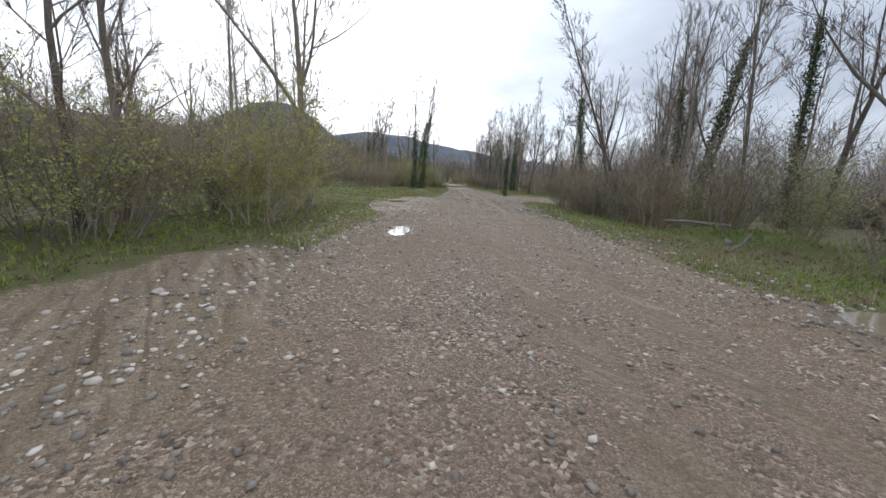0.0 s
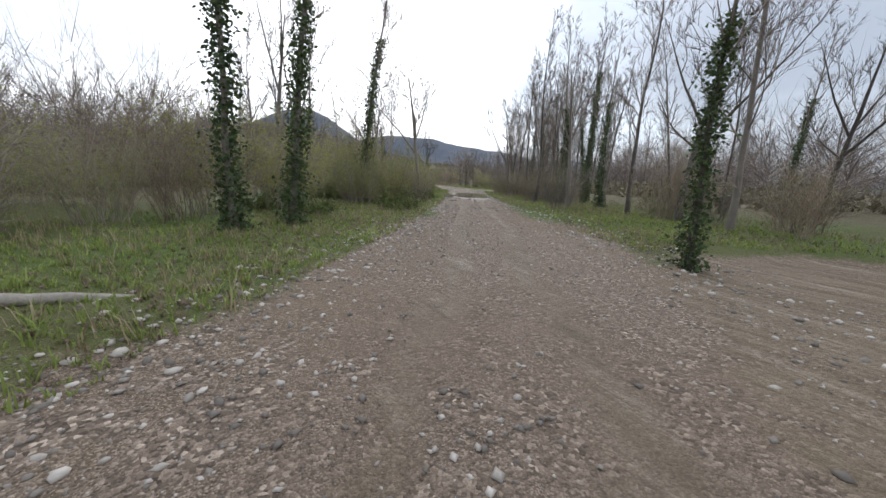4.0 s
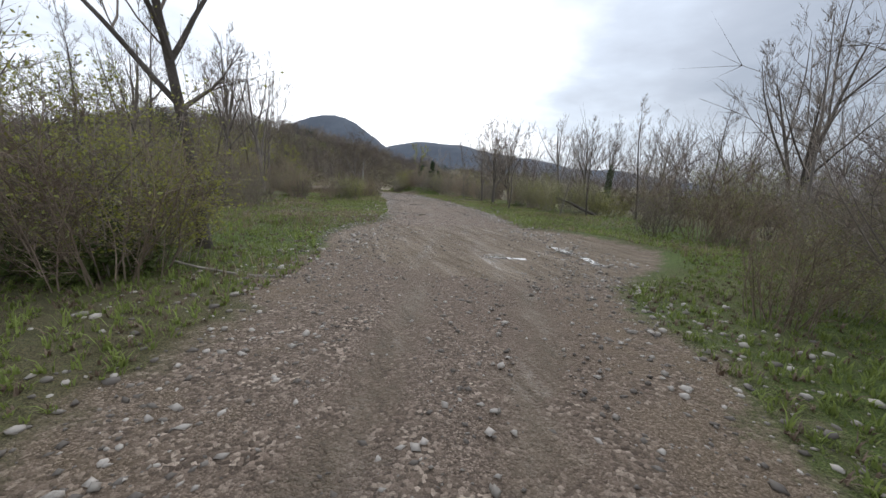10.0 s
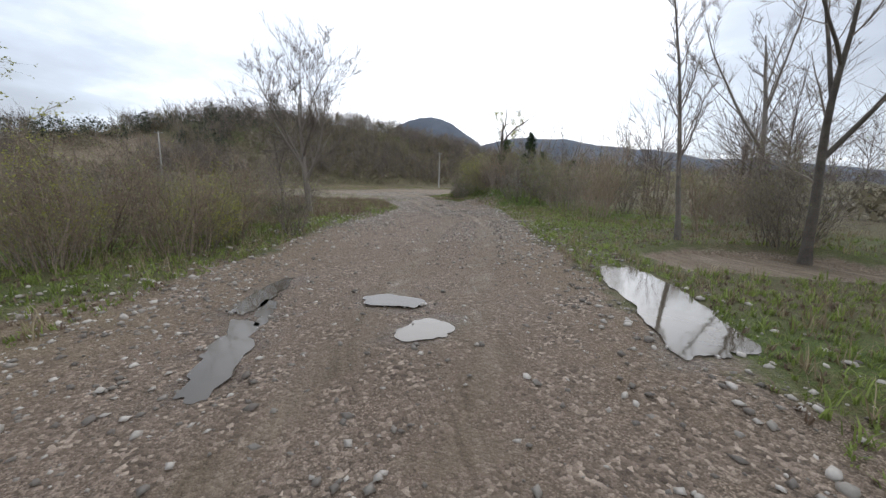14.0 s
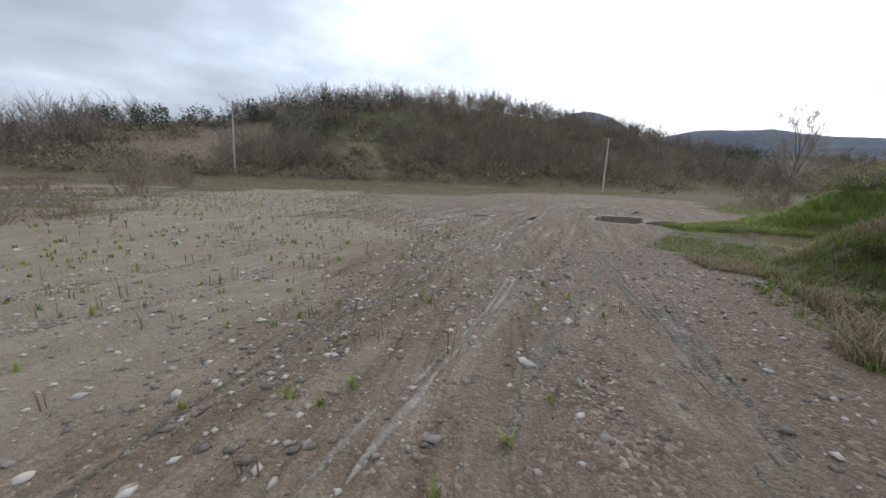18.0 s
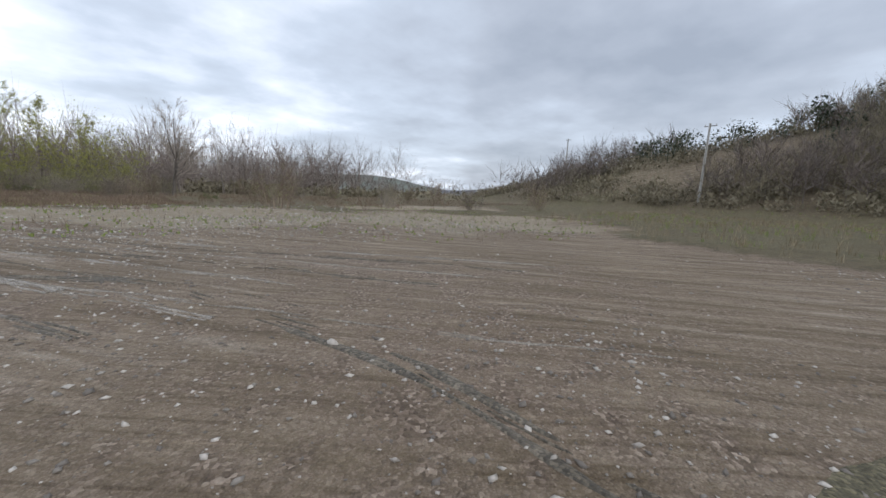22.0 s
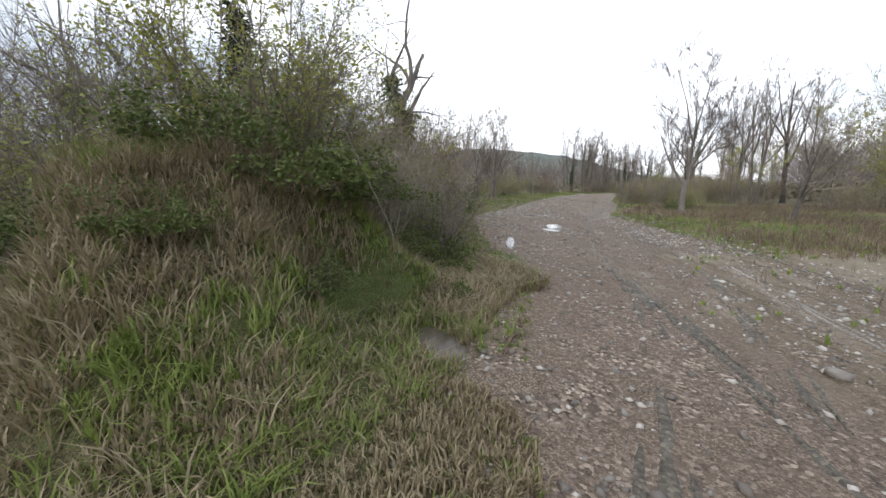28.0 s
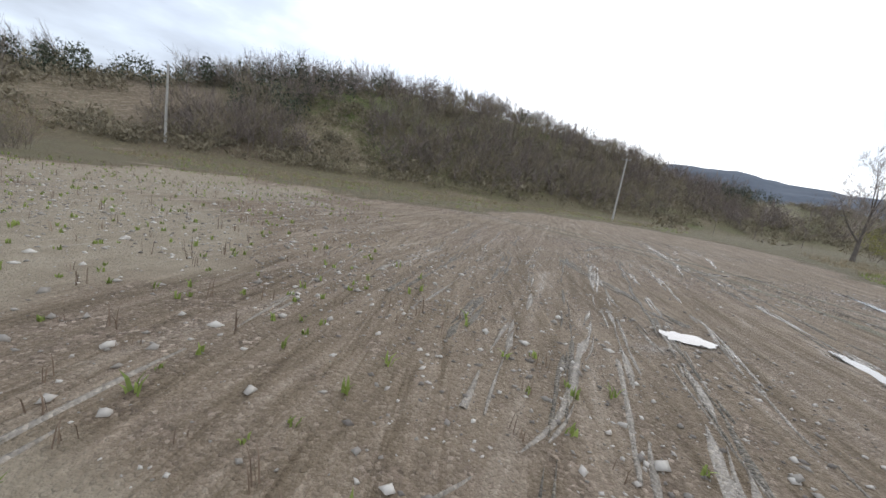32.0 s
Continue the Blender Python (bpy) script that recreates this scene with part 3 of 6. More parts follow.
def mesh_np(name, verts, tris, mat, smooth=False):
    """A mesh of triangles from arrays, made fast."""
    verts, tris = np.asarray(verts, np.float32), np.asarray(tris, np.int32)
    me = bpy.data.meshes.new(name)
    me.vertices.add(len(verts))
    me.vertices.foreach_set("co", verts.ravel())
    k = tris.shape[1]
    me.loops.add(tris.size)
    me.loops.foreach_set("vertex_index", tris.ravel())
    me.polygons.add(len(tris))
    me.polygons.foreach_set("loop_start", np.arange(len(tris), dtype=np.int32) * k)
    me.polygons.foreach_set("use_smooth", np.full(len(tris), smooth))
    me.materials.append(mat)
    me.update()
    return me


def child(name, me, parent, label=""):
    ob = new(name, me)
    ob.parent = parent
    if label:
        tagged(ob, label=label)
    return ob


def thing(name, label, category, group="", kind=""):
    return tagged(new(name), label, category, group, kind)


class Pile:
    """Gathers tubes and leaves into two arrays."""

    def __init__(self):
        self.v, self.f, self.n = [], [], 0

    def tube(self, pts, radii, sides=5):
        pts, radii = np.asarray(pts, float), np.asarray(radii, float)
        d = np.gradient(pts, axis=0)
        d /= np.linalg.norm(d, axis=1)[:, None] + 1e-9
        ref = np.array([1.0, 0, 0]) if abs(d[0][0]) < 0.8 else np.array([0, 1.0, 0])
        a = np.cross(d, ref)
        a /= np.linalg.norm(a, axis=1)[:, None] + 1e-9
        b = np.cross(d, a)
        t = np.arange(sides) * 2 * np.pi / sides
        ring = pts[:, None] + radii[:, None, None] * (np.cos(t)[None, :, None] * a[:, None] + np.sin(t)[None, :, None] * b[:, None])
        self.v.append(ring.reshape(-1, 3))
        k, s = len(pts), sides
        i, j = np.meshgrid(np.arange(k - 1), np.arange(s), indexing="ij")
        j2 = (j + 1) % s
        q = np.stack([i * s + j, i * s + j2, (i + 1) * s + j2, (i + 1) * s + j], -1).reshape(-1, 4) + self.n
        self.f.append(np.concatenate([q[:, [0, 1, 2]], q[:, [0, 2, 3]]]))
        self.n += k * s

    def slivers(self, a, b, w, rs):
        """Hair-thin twigs: each two crossed slim triangles from a to b."""
        a, b = np.asarray(a, float), np.asarray(b, float)
        m = len(a)
        if not m:
            return
        s = np.cross(b - a, rs.normal(size=(m, 3)))
        s *= w / (np.linalg.norm(s, axis=1)[:, None] + 1e-9)
        t = np.cross(b - a, s)
        t *= w / (np.linalg.norm(t, axis=1)[:, None] + 1e-9)
        self.v.append(np.stack([a - s, a + s, b, a - t, a + t, b], 1).reshape(-1, 3))
        self.f.append(np.arange(m * 6).reshape(-1, 3) + self.n)
        self.n += 6 * m

    def leaves(self, places, size, rs, droop=0.0, thin=0.55):
        """A kite-shaped leaf of two folded triangles at each place, turned at random."""
        p = np.asarray(places, float)
        m = len(p)
        if not m:
            return
        d = rs.normal(size=(m, 3))
        d[:, 2] = d[:, 2] * 0.6 - droop
        d /= np.linalg.norm(d, axis=1)[:, None]
        s = np.cross(d, rs.normal(size=(m, 3)))
        s /= np.linalg.norm(s, axis=1)[:, None] + 1e-9
        u = np.cross(d, s)
        L = size * rs.uniform(0.6, 1.4, m)[:, None]
        v = np.stack([p, p + d * L * 0.45 + s * L * thin * 0.5 + u * L * 0.1, p + d * L, p + d * L * 0.45 - s * L * thin * 0.5 + u * L * 0.1], 1)
        self.v.append(v.reshape(-1, 3))
        k = np.arange(m)[:, None] * 4 + self.n
        self.f.append(np.concatenate([k + np.array([[0, 1, 2]]), k + np.array([[0, 2, 3]])]))
        self.n += 4 * m

    def mesh(self, name, mat, smooth=False):
        return mesh_np(name, np.concatenate(self.v), np.concatenate(self.f), mat, smooth)


def bent(start, way, length, steps, wander, lift, rs):
    """A wandering line: start, first direction, length; lift bends it upwards."""
    p, d = np.array(start, float), np.array(way, float)
    d /= np.linalg.norm(d)
    out = [p.copy()]
    for _ in range(steps):
        d = d + rs.normal(size=3) * wander + np.array([0, 0, lift])
        d /= np.linalg.norm(d)
        p = p + d * length / steps
        out.append(p.copy())
    return np.array(out)


def side_way(axis, angle, turn):
    axis = axis / np.linalg.norm(axis)
    ref = np.array([0, 0, 1.0]) if abs(axis[2]) < 0.9 else np.array([1.0, 0, 0])
    a = np.cross(axis, ref)
    a /= np.linalg.norm(a)
    b = np.cross(axis, a)
    return axis * math.cos(angle) + (a * math.cos(turn) + b * math.sin(turn)) * math.sin(angle)


def grow(seed, height, radius, lean=0.05, first=0.25, limbs=16, limb_len=0.34, spread=(30, 60), twigs=7, fork=0, ivy=0.0, buds=0, twist=0.12, lift=0.09, fine=3, bud_size=0.07, hair_width=1.0):
    """A leafless tree: trunk, limbs, branchlets and twigs; ivy climbs the given share of the trunk. Returns trunk, crown, ivy, bud meshes (None where absent)."""
    rs = np.random.RandomState(seed)
    trunk, crown, ivyp, budp = Pile(), Pile(), Pile(), Pile()
    stems = []
    main = bent((0, 0, -0.25), (rs.normal() * lean, rs.normal() * lean, 1), height * (0.8 if fork else 1.0), 10, twist * 0.35, 0.02, rs)
    r = radius * np.linspace(1, 0.1, len(main)) ** (0.8 if fork else 1.0)
    r[0] *= 1.35
    trunk.tube(main, r, 8)
    stems.append((main, r, first))
    if fork:
        for k in range(fork):
            t0 = rs.uniform(0.3, 0.75)
            i = int(t0 * (len(main) - 1))
            way = side_way(main[i] - main[i - 1], math.radians(rs.uniform(18, 42)), 2 * math.pi * (k + rs.uniform(-0.2, 0.2)) / fork)
            s = bent(main[i], way, height * rs.uniform(0.42, 0.6), 8, twist * 0.5, 0.06, rs)
            sr = r[i] * 0.72 * np.linspace(1, 0.12, len(s))
            trunk.tube(s, sr, 6)
            stems.append((s, sr, 0.15))
    tips, hair = [], []
    per = max(3, limbs // len(stems))
    for line, rad, lo in stems:
        n = len(line) - 1
        for k in range(per):
            t0 = lo + (1 - lo) * (k + rs.uniform(0, 1)) / per
            f = min(t0 * n, n - 0.01)
            i = int(f)
            p = line[i] + (line[i + 1] - line[i]) * (f - i)
            axis = line[i + 1] - line[i]
            ang = math.radians(rs.uniform(*spread)) * (1.1 - 0.45 * t0)
            way = side_way(axis, ang, rs.uniform(0, 2 * math.pi))
            ln = height * limb_len * (1.12 - 0.75 * t0) * rs.uniform(0.65, 1.2)
            b0 = max(0.008, rad[i] * rs.uniform(0.28, 0.5))
            br = bent(p, way, ln, 6, twist, lift, rs)
            crown.tube(br, b0 * np.linspace(1, 0.2, len(br)), 4 if b0 > 0.02 else 3)
            for _ in range(twigs):
                g = rs.uniform(0.15, 1.0) * 5.99
                j = int(g)
                q = br[j] + (br[j + 1] - br[j]) * (g - j)
                w2 = side_way(br[j + 1] - br[j], math.radians(rs.uniform(22, 55)), rs.uniform(0, 2 * math.pi)) + np.array([0, 0, 0.25])
                tw = bent(q, w2, ln * rs.uniform(0.22, 0.5), 3, twist * 1.1, lift, rs)
                crown.tube(tw, max(0.005, b0 * 0.3) * np.linspace(1, 0.35, 4), 3)
                for _ in range(fine):
                    h = rs.uniform(0.2, 1) * 2.99
                    jj = int(h)
                    q2 = tw[jj] + (tw[jj + 1] - tw[jj]) * (h - jj)
                    w3 = side_way(tw[jj + 1] - tw[jj], math.radians(rs.uniform(20, 50)), rs.uniform(0, 2 * math.pi)) + np.array([0, 0, 0.2])
                    end = q2 + w3 / np.linalg.norm(w3) * ln * rs.uniform(0.1, 0.26)
                    hair.append((q2, end))
                    tips.append(end)
                    tips.append((q2 + end) / 2)
    crown.slivers([h[0] for h in hair], [h[1] for h in hair], 0.0048 * hair_width * (0.7 + height / 16), rs)
    if buds and tips:
        tp = np.array(tips)
        k = rs.randint(0, len(tp), buds)
        budp.leaves(tp[k] + rs.normal(size=(buds, 3)) * 0.05 * height / 10, bud_size, rs)
    if ivy:
        pts = []
        for line, rad, _ in stems[: 1 + fork // 2]:
            n = len(line) - 1
            m = int(4600 * ivy * height / 10)
            t = ivy * rs.uniform(0, 1, m) ** 1.25 * n
            i = np.minimum(t.astype(int), n - 1)
            c = line[i] + (line[i + 1] - line[i]) * (t - i)[:, None]
            a = rs.uniform(0, 2 * np.pi, m)
            clump = 0.45 + 0.95 * np.abs(np.sin(t * 2.9 + 1.6 * np.cos(a * 2 + t))) ** 1.5
            rr = (rad[i] + np.abs(rs.normal(size=m)) * 0.13 * (1.15 - 0.4 * t / n)) * clump + 0.03
            pts.append(c + np.stack([np.cos(a) * rr, np.sin(a) * rr, rs.normal(size=m) * 0.05], 1))
        ivyp.leaves(np.concatenate(pts), 0.105, rs, 0.35, 0.8)
    return [x.mesh(nm, mt, sm) if x.n else None for x, nm, mt, sm in ((trunk, "trunk", BARK, True), (crown, "crown", TWIG, False), (ivyp, "ivy", LEAF_DARK, False), (budp, "foliage", LEAF_SPRING, False))]


def shrub(seed, height, width, stems=26, twigs=6, fine=3, leaves=1500, leaf_size=0.06, leaf_low=0.1, arch=0.0, r0=0.016, inner=0.35):
    """A many-stemmed bush: arching stems, twigs, and small leaves on them. Returns stems mesh and leaves mesh."""
    rs = np.random.RandomState(seed)
    st, spray, lf, tips, hair = Pile(), Pile(), Pile(), [], []
    for k in range(stems):
        a, d = rs.uniform(0, 2 * math.pi), rs.uniform(0, 1) ** 0.6
        base = (math.cos(a) * d * width * inner, math.sin(a) * d * width * inner, -0.1)
        tilt = rs.uniform(0.1, 0.75) * width / max(height, 0.5)
        way = (math.cos(a) * tilt, math.sin(a) * tilt, 1)
        ln = height * rs.uniform(0.6, 1.1)
        line = bent(base, way, ln, 5, 0.13, 0.02 - arch, rs)
        st.tube(line, r0 * rs.uniform(0.6, 1.3) * np.linspace(1, 0.3, 6), 4)
        for _ in range(twigs):
            g = rs.uniform(0.2, 1.0) * 4.99
            j = int(g)
            q = line[j] + (line[j + 1] - line[j]) * (g - j)
            tw = bent(q, side_way(line[j + 1] - line[j], math.radians(rs.uniform(20, 65)), rs.uniform(0, 6.28)), ln * rs.uniform(0.15, 0.42), 3, 0.15, 0.05 - arch, rs)
            st.tube(tw, r0 * 0.42 * np.linspace(1, 0.4, 4), 3)
            tips.extend(tw[1:])
            for _ in range(fine):
                h = rs.randint(0, 3)
                end = tw[h] + side_way(tw[h + 1] - tw[h], math.radians(rs.uniform(20, 60)), rs.uniform(0, 6.28)) * ln * rs.uniform(0.07, 0.22)
                hair.append((tw[h], end))
                tips.extend(((tw[h] + end) / 2, end))
    spray.slivers([h[0] for h in hair], [h[1] for h in hair], r0 * 0.27, rs)
    if leaves:
        tp = np.array(tips)
        tp = tp[tp[:, 2] > height * leaf_low]
        k = rs.randint(0, len(tp), leaves)
        lf.leaves(tp[k] + rs.normal(size=(leaves, 3)) * 0.045, leaf_size, rs)
    return st, spray, lf

# ---- the lie of the land ----
def smooth(a, b, x):
    t = np.clip((np.asarray(x, float) - a) / (b - a), 0, 1)
    return t * t * (3 - 2 * t)


def fnoise(x, y, scale, seed=0):
    """Smooth value noise on arrays, about -1 to 1."""
    x, y = np.asarray(x, float) / scale + seed * 17.3, np.asarray(y, float) / scale - seed * 9.1
    i, j = np.floor(x), np.floor(y)
    u, v = x - i, y - j
    u, v = u * u * (3 - 2 * u), v * v * (3 - 2 * v)

    def h(a, b):
        s = np.sin(a * 127.1 + b * 311.7 + seed * 74.7) * 43758.5453
        return s - np.floor(s)

    return 2 * ((h(i, j) * (1 - u) + h(i + 1, j) * u) * (1 - v) + (h(i, j + 1) * (1 - u) + h(i + 1, j + 1) * u) * v) - 1


def along(x, y, line):
    """The distance to a bent line of (x, y, value...) points, the way along it and the values there."""
    x, y = np.asarray(x, float), np.asarray(y, float)
    best, at, val, gone = np.full(x.shape, 1e9), np.zeros(x.shape), np.zeros(x.shape), 0.0
    for p, q in zip(line[:-1], line[1:]):
        dx, dy = q[0] - p[0], q[1] - p[1]
        ll = math.hypot(dx, dy)
        t = np.clip(((x - p[0]) * dx + (y - p[1]) * dy) / (ll * ll), 0, 1)
        d = np.hypot(x - p[0] - t * dx, y - p[1] - t * dy)
        m = d < best
        best = np.where(m, d, best)
        at = np.where(m, gone + t * ll, at)
        if len(p) > 2:
            val = np.where(m, p[2] + t * (q[2] - p[2]), val)
        gone += ll
    return best, at, val


def blob(x, y, cx, cy, rx, ry, turn=0.0, rag=0.25, seed=1):
    """Positive inside a ragged ellipse: 1 at its middle, 0 at its rim."""
    c, s = math.cos(radians(turn)), math.sin(radians(turn))
    u, v = ((x - cx) * c + (y - cy) * s) / rx, (-(x - cx) * s + (y - cy) * c) / ry
    return 1 - np.hypot(u, v) + rag * fnoise(x, y, 0.35 * min(rx, ry) + 0.3, seed) + 0.35 * rag * fnoise(x, y, 0.16 * min(rx, ry) + 0.12, seed + 5)


def pool(x, y, cx, cy, rx, ry, turn, seed):
    """Positive inside a puddle: a blunt oval whose shore is broken by bays and single stones."""
    c, s = math.cos(radians(turn)), math.sin(radians(turn))
    u, v = ((x - cx) * c + (y - cy) * s) / rx, (-(x - cx) * s + (y - cy) * c) / ry
    small = min(rx, ry)
    rag = 0.16 * fnoise(x, y, 0.55 + 0.5 * small, seed) + min(0.26, 0.08 / small) * fnoise(x, y, 0.24, seed + 5) + min(0.22, 0.04 / small) * fnoise(x, y, 0.09, seed + 9)
    return 1 - (np.abs(u) ** 2.8 + np.abs(v) ** 2.8) ** (1 / 2.8) + rag


def hill_height(x, y):
    d, _, top = along(x, y, HILL)
    k = smooth(1.0, 0.0, d / 42.0)
    near = top * k ** 1.15 * (1 + 0.16 * fnoise(x, y, 38, 3) + 0.08 * fnoise(x, y, 13, 4))
    return np.maximum(near, 0)


def road_mask(x, y):
    d, _, w = along(x, y, ROAD)
    return 1 - smooth(-0.8, 0.9, d - w + 0.9 * fnoise(x, y, 4.0, 11) + 0.4 * fnoise(x, y, 1.3, 12))


def open_mask(x, y):
    a = np.full(np.shape(x), -9.0)
    for i, (cx, cy, rx, ry, turn) in enumerate(OPEN):
        a = np.maximum(a, blob(x, y, cx, cy, rx, ry, turn, 0.10, 21 + i))
    return smooth(0.0, 0.16, a)


def puddle_field(x, y):
    x, y = np.asarray(x, float), np.asarray(y, float)
    f = np.full(x.shape, -9.0)
    for i, (cx, cy, rx, ry, turn) in enumerate(PUDDLES):
        reach = 2.5 * max(rx, ry) + 1
        near = (np.abs(x - cx) < reach) & (np.abs(y - cy) < reach)
        if near.any():
            f[near] = np.maximum(f[near], pool(x[near], y[near], cx, cy, rx, ry, turn, 41 + i))
    return f


def ruts(x, y):
    """Wheel ruts: how near a wheel line is, 0 to 1."""
    r = np.zeros(np.shape(x))
    for line in TRACKS:
        d, at, _ = along(x, y, line)
        off = np.abs(d - 0.72 + 0.10 * np.sin(at * 0.45))
        r = np.maximum(r, 1 - smooth(0.12, 0.42, off + 0.10 * fnoise(x, y, 1.1, 27)))
    return r


LEVELS = []


def find_levels():
    """The water's level of each puddle; one that lies by a larger puddle shares its level."""
    own = [float(ground_base(np.array([p[0]]), np.array([p[1]]))[0]) for p in PUDDLES]
    for i, p in enumerate(PUDDLES):
        best, size = own[i], p[2] * p[3]
        for k, q in enumerate(PUDDLES):
            if q[2] * q[3] > size and math.hypot(p[0] - q[0], p[1] - q[1]) < max(p[2:4]) + max(q[2:4]) + 1.2:
                best, size = own[k], q[2] * q[3]
        LEVELS.append(best)


def ground_z(x, y):
    """The ground's height; round a puddle it is level, with a shallow hollow."""
    if not LEVELS:
        find_levels()
    x, y = np.asarray(x, float), np.asarray(y, float)
    z = ground_base(x, y)
    for i, (cx, cy, rx, ry, turn) in sorted(enumerate(PUDDLES), key=lambda p: p[1][2] * p[1][3]):
        reach = max(rx, ry) + 1.6
        near = (np.abs(x - cx) < reach) & (np.abs(y - cy) < reach)
        if not near.any():
            continue
        c, s = math.cos(radians(turn)), math.sin(radians(turn))
        px, py = x[near], y[near]
        u, v = np.abs((px - cx) * c + (py - cy) * s), np.abs(-(px - cx) * s + (py - cy) * c)
        w = 1 - smooth(0.42, 1.1, np.hypot(np.maximum(u - rx, 0), np.maximum(v - ry, 0)))
        f = pool(px, py, cx, cy, rx, ry, turn, 41 + i)
        z[near] = z[near] * (1 - w) + w * (LEVELS[i] - 0.035 * smooth(-0.1, 0.25, f))
    return z


def ground_base(x, y):
    x, y = np.asarray(x, float), np.asarray(y, float)
    road, opn = road_mask(x, y), open_mask(x, y)
    bare = np.maximum(road, opn)
    z = hill_height(x, y)
    z = z + (1 - bare) * (0.14 + 0.12 * fnoise(x, y, 5, 1) + 0.06 * fnoise(x, y, 1.6, 2))
    for cx, cy, rx, ry, turn, h in MOUNDS:
        b = blob(x, y, cx, cy, rx, ry, turn, 0.15, 31)
        z = z + h * smooth(0.0, 0.75, b)
    z = z + bare * (0.03 * fnoise(x, y, 3.0, 7) + 0.014 * fnoise(x, y, 0.9, 8))
    z = z - road * (1 - opn) * 0.04 * ruts(x, y)
    return z


def spaced(lo, hi, step, far, growth=1.16):
    mid = list(np.arange(lo, hi + step, step))
    for sign, start, end in ((-1, lo, -far), (1, mid[-1], far)):
        s, p = step, start
        while (p - end) * sign < 0:
            s *= growth
            p += sign * s
            mid.append(p)
    return np.array(sorted(mid))


def build_ground():
    xs, ys = spaced(-34, 40, 0.42, 4300), spaced(-30, 180, 0.42, 4300)
    X, Y = np.meshgrid(xs, ys)
    Z = ground_z(X, Y)
    nx, ny = len(xs), len(ys)
    v = np.stack([X, Y, Z], -1).reshape(-1, 3)
    i = np.arange(nx - 1)[None] + np.arange(ny - 1)[:, None] * nx
    q = np.stack([i, i + 1, i + 1 + nx, i + nx], -1).reshape(-1, 4)
    me = mesh_np("ground", v, q, GROUND, True)
    road, opn = road_mask(X, Y), open_mask(X, Y)
    pf, rt = puddle_field(X, Y), ruts(X, Y)
    mud = np.maximum(opn * (0.66 + 0.16 * fnoise(X, Y, 9, 13) + 0.12 * fnoise(X, Y, 2.5, 14)), 0.20 * road + 0.42 * road * rt)
    sand = np.zeros(X.shape)
    for cx, cy, rx, ry, turn in SAND:
        sand = np.maximum(sand, 0.95 * smooth(-0.1, 0.55, blob(X, Y, cx, cy, rx, ry, turn, 0.35, 61)))
    mud = np.maximum(np.minimum(mud, 0.7), sand)
    # bare ochre earth on the slope and along its foot
    hh, hd = hill_height(X, Y), along(X, Y, HILL)[0]
    bare = smooth(0.18, 0.5, fnoise(X, Y, 17, 72) + 0.5 * fnoise(X, Y, 6, 73)) * smooth(1.0, 2.5, hh) * (1 - smooth(10, 14, hh))
    foot = (1 - smooth(0, 3.5, np.abs(hd - 38.5))) * smooth(-0.1, 0.4, fnoise(X, Y, 7, 74))
    mud = np.maximum(mud, 0.56 * np.maximum(bare, foot))
    gravel = np.maximum(road, opn * 0.9)
    wet = np.clip(0.16 * gravel + 0.30 * rt * road + 0.9 * smooth(-0.45, 0.1, pf), 0, 1) * np.maximum(gravel, 0.4)
    # where turf grows green; elsewhere there is brown litter
    green = np.clip(0.55 + 0.6 * fnoise(X, Y, 7, 15) + 0.3 * fnoise(X, Y, 2.2, 16), 0, 1)
    d, _, w = along(X, Y, ROAD)
    green = np.maximum(green * (1 - smooth(10, 22, d)) + 0.2, 0.95 * (1 - smooth(0, 5, np.abs(d - w - 2.5))) * (0.6 + 0.4 * fnoise(X, Y, 5, 17)))
    green = np.where(hill_height(X, Y) > 0.5, 0.3 + 0.35 * fnoise(X, Y, 20, 18), green)
    for cx, cy, rx, ry, turn, h in MOUNDS:
        green = np.maximum(green, 0.9 * smooth(-0.2, 0.3, blob(X, Y, cx, cy, rx, ry, turn, 0.15, 31)))
    col = np.stack([gravel, np.clip(mud, 0, 1), wet, np.clip(green, 0, 1)], -1).reshape(-1, 4).astype(np.float32)
    at = me.color_attributes.new("mask", "FLOAT_COLOR", "POINT")
    at.data.foreach_set("color", col.ravel())
    edge = smooth(0.35, 0.95, d / np.maximum(w, 0.1))
    moss = np.clip(edge * (0.75 + 0.6 * fnoise(X, Y, 6, 19)), 0, 1) * road
    coarse = np.clip(0.15 + 0.9 * smooth(-0.3, 0.5, fnoise(X, Y, 3.2, 81)) + 0.5 * edge, 0, 1) * gravel
    wear = np.stack([rt * road, moss, coarse, np.ones(X.shape)], -1).reshape(-1, 4).astype(np.float32)
    at = me.color_attributes.new("wear", "FLOAT_COLOR", "POINT")
    at.data.foreach_set("color", wear.ravel())
    ob = new("ground", me)
    tagged(ob, "gravel track, wet mud flat and grassy verges with hills behind", "ground", kind="structure")
    return ob


ground = build_ground()


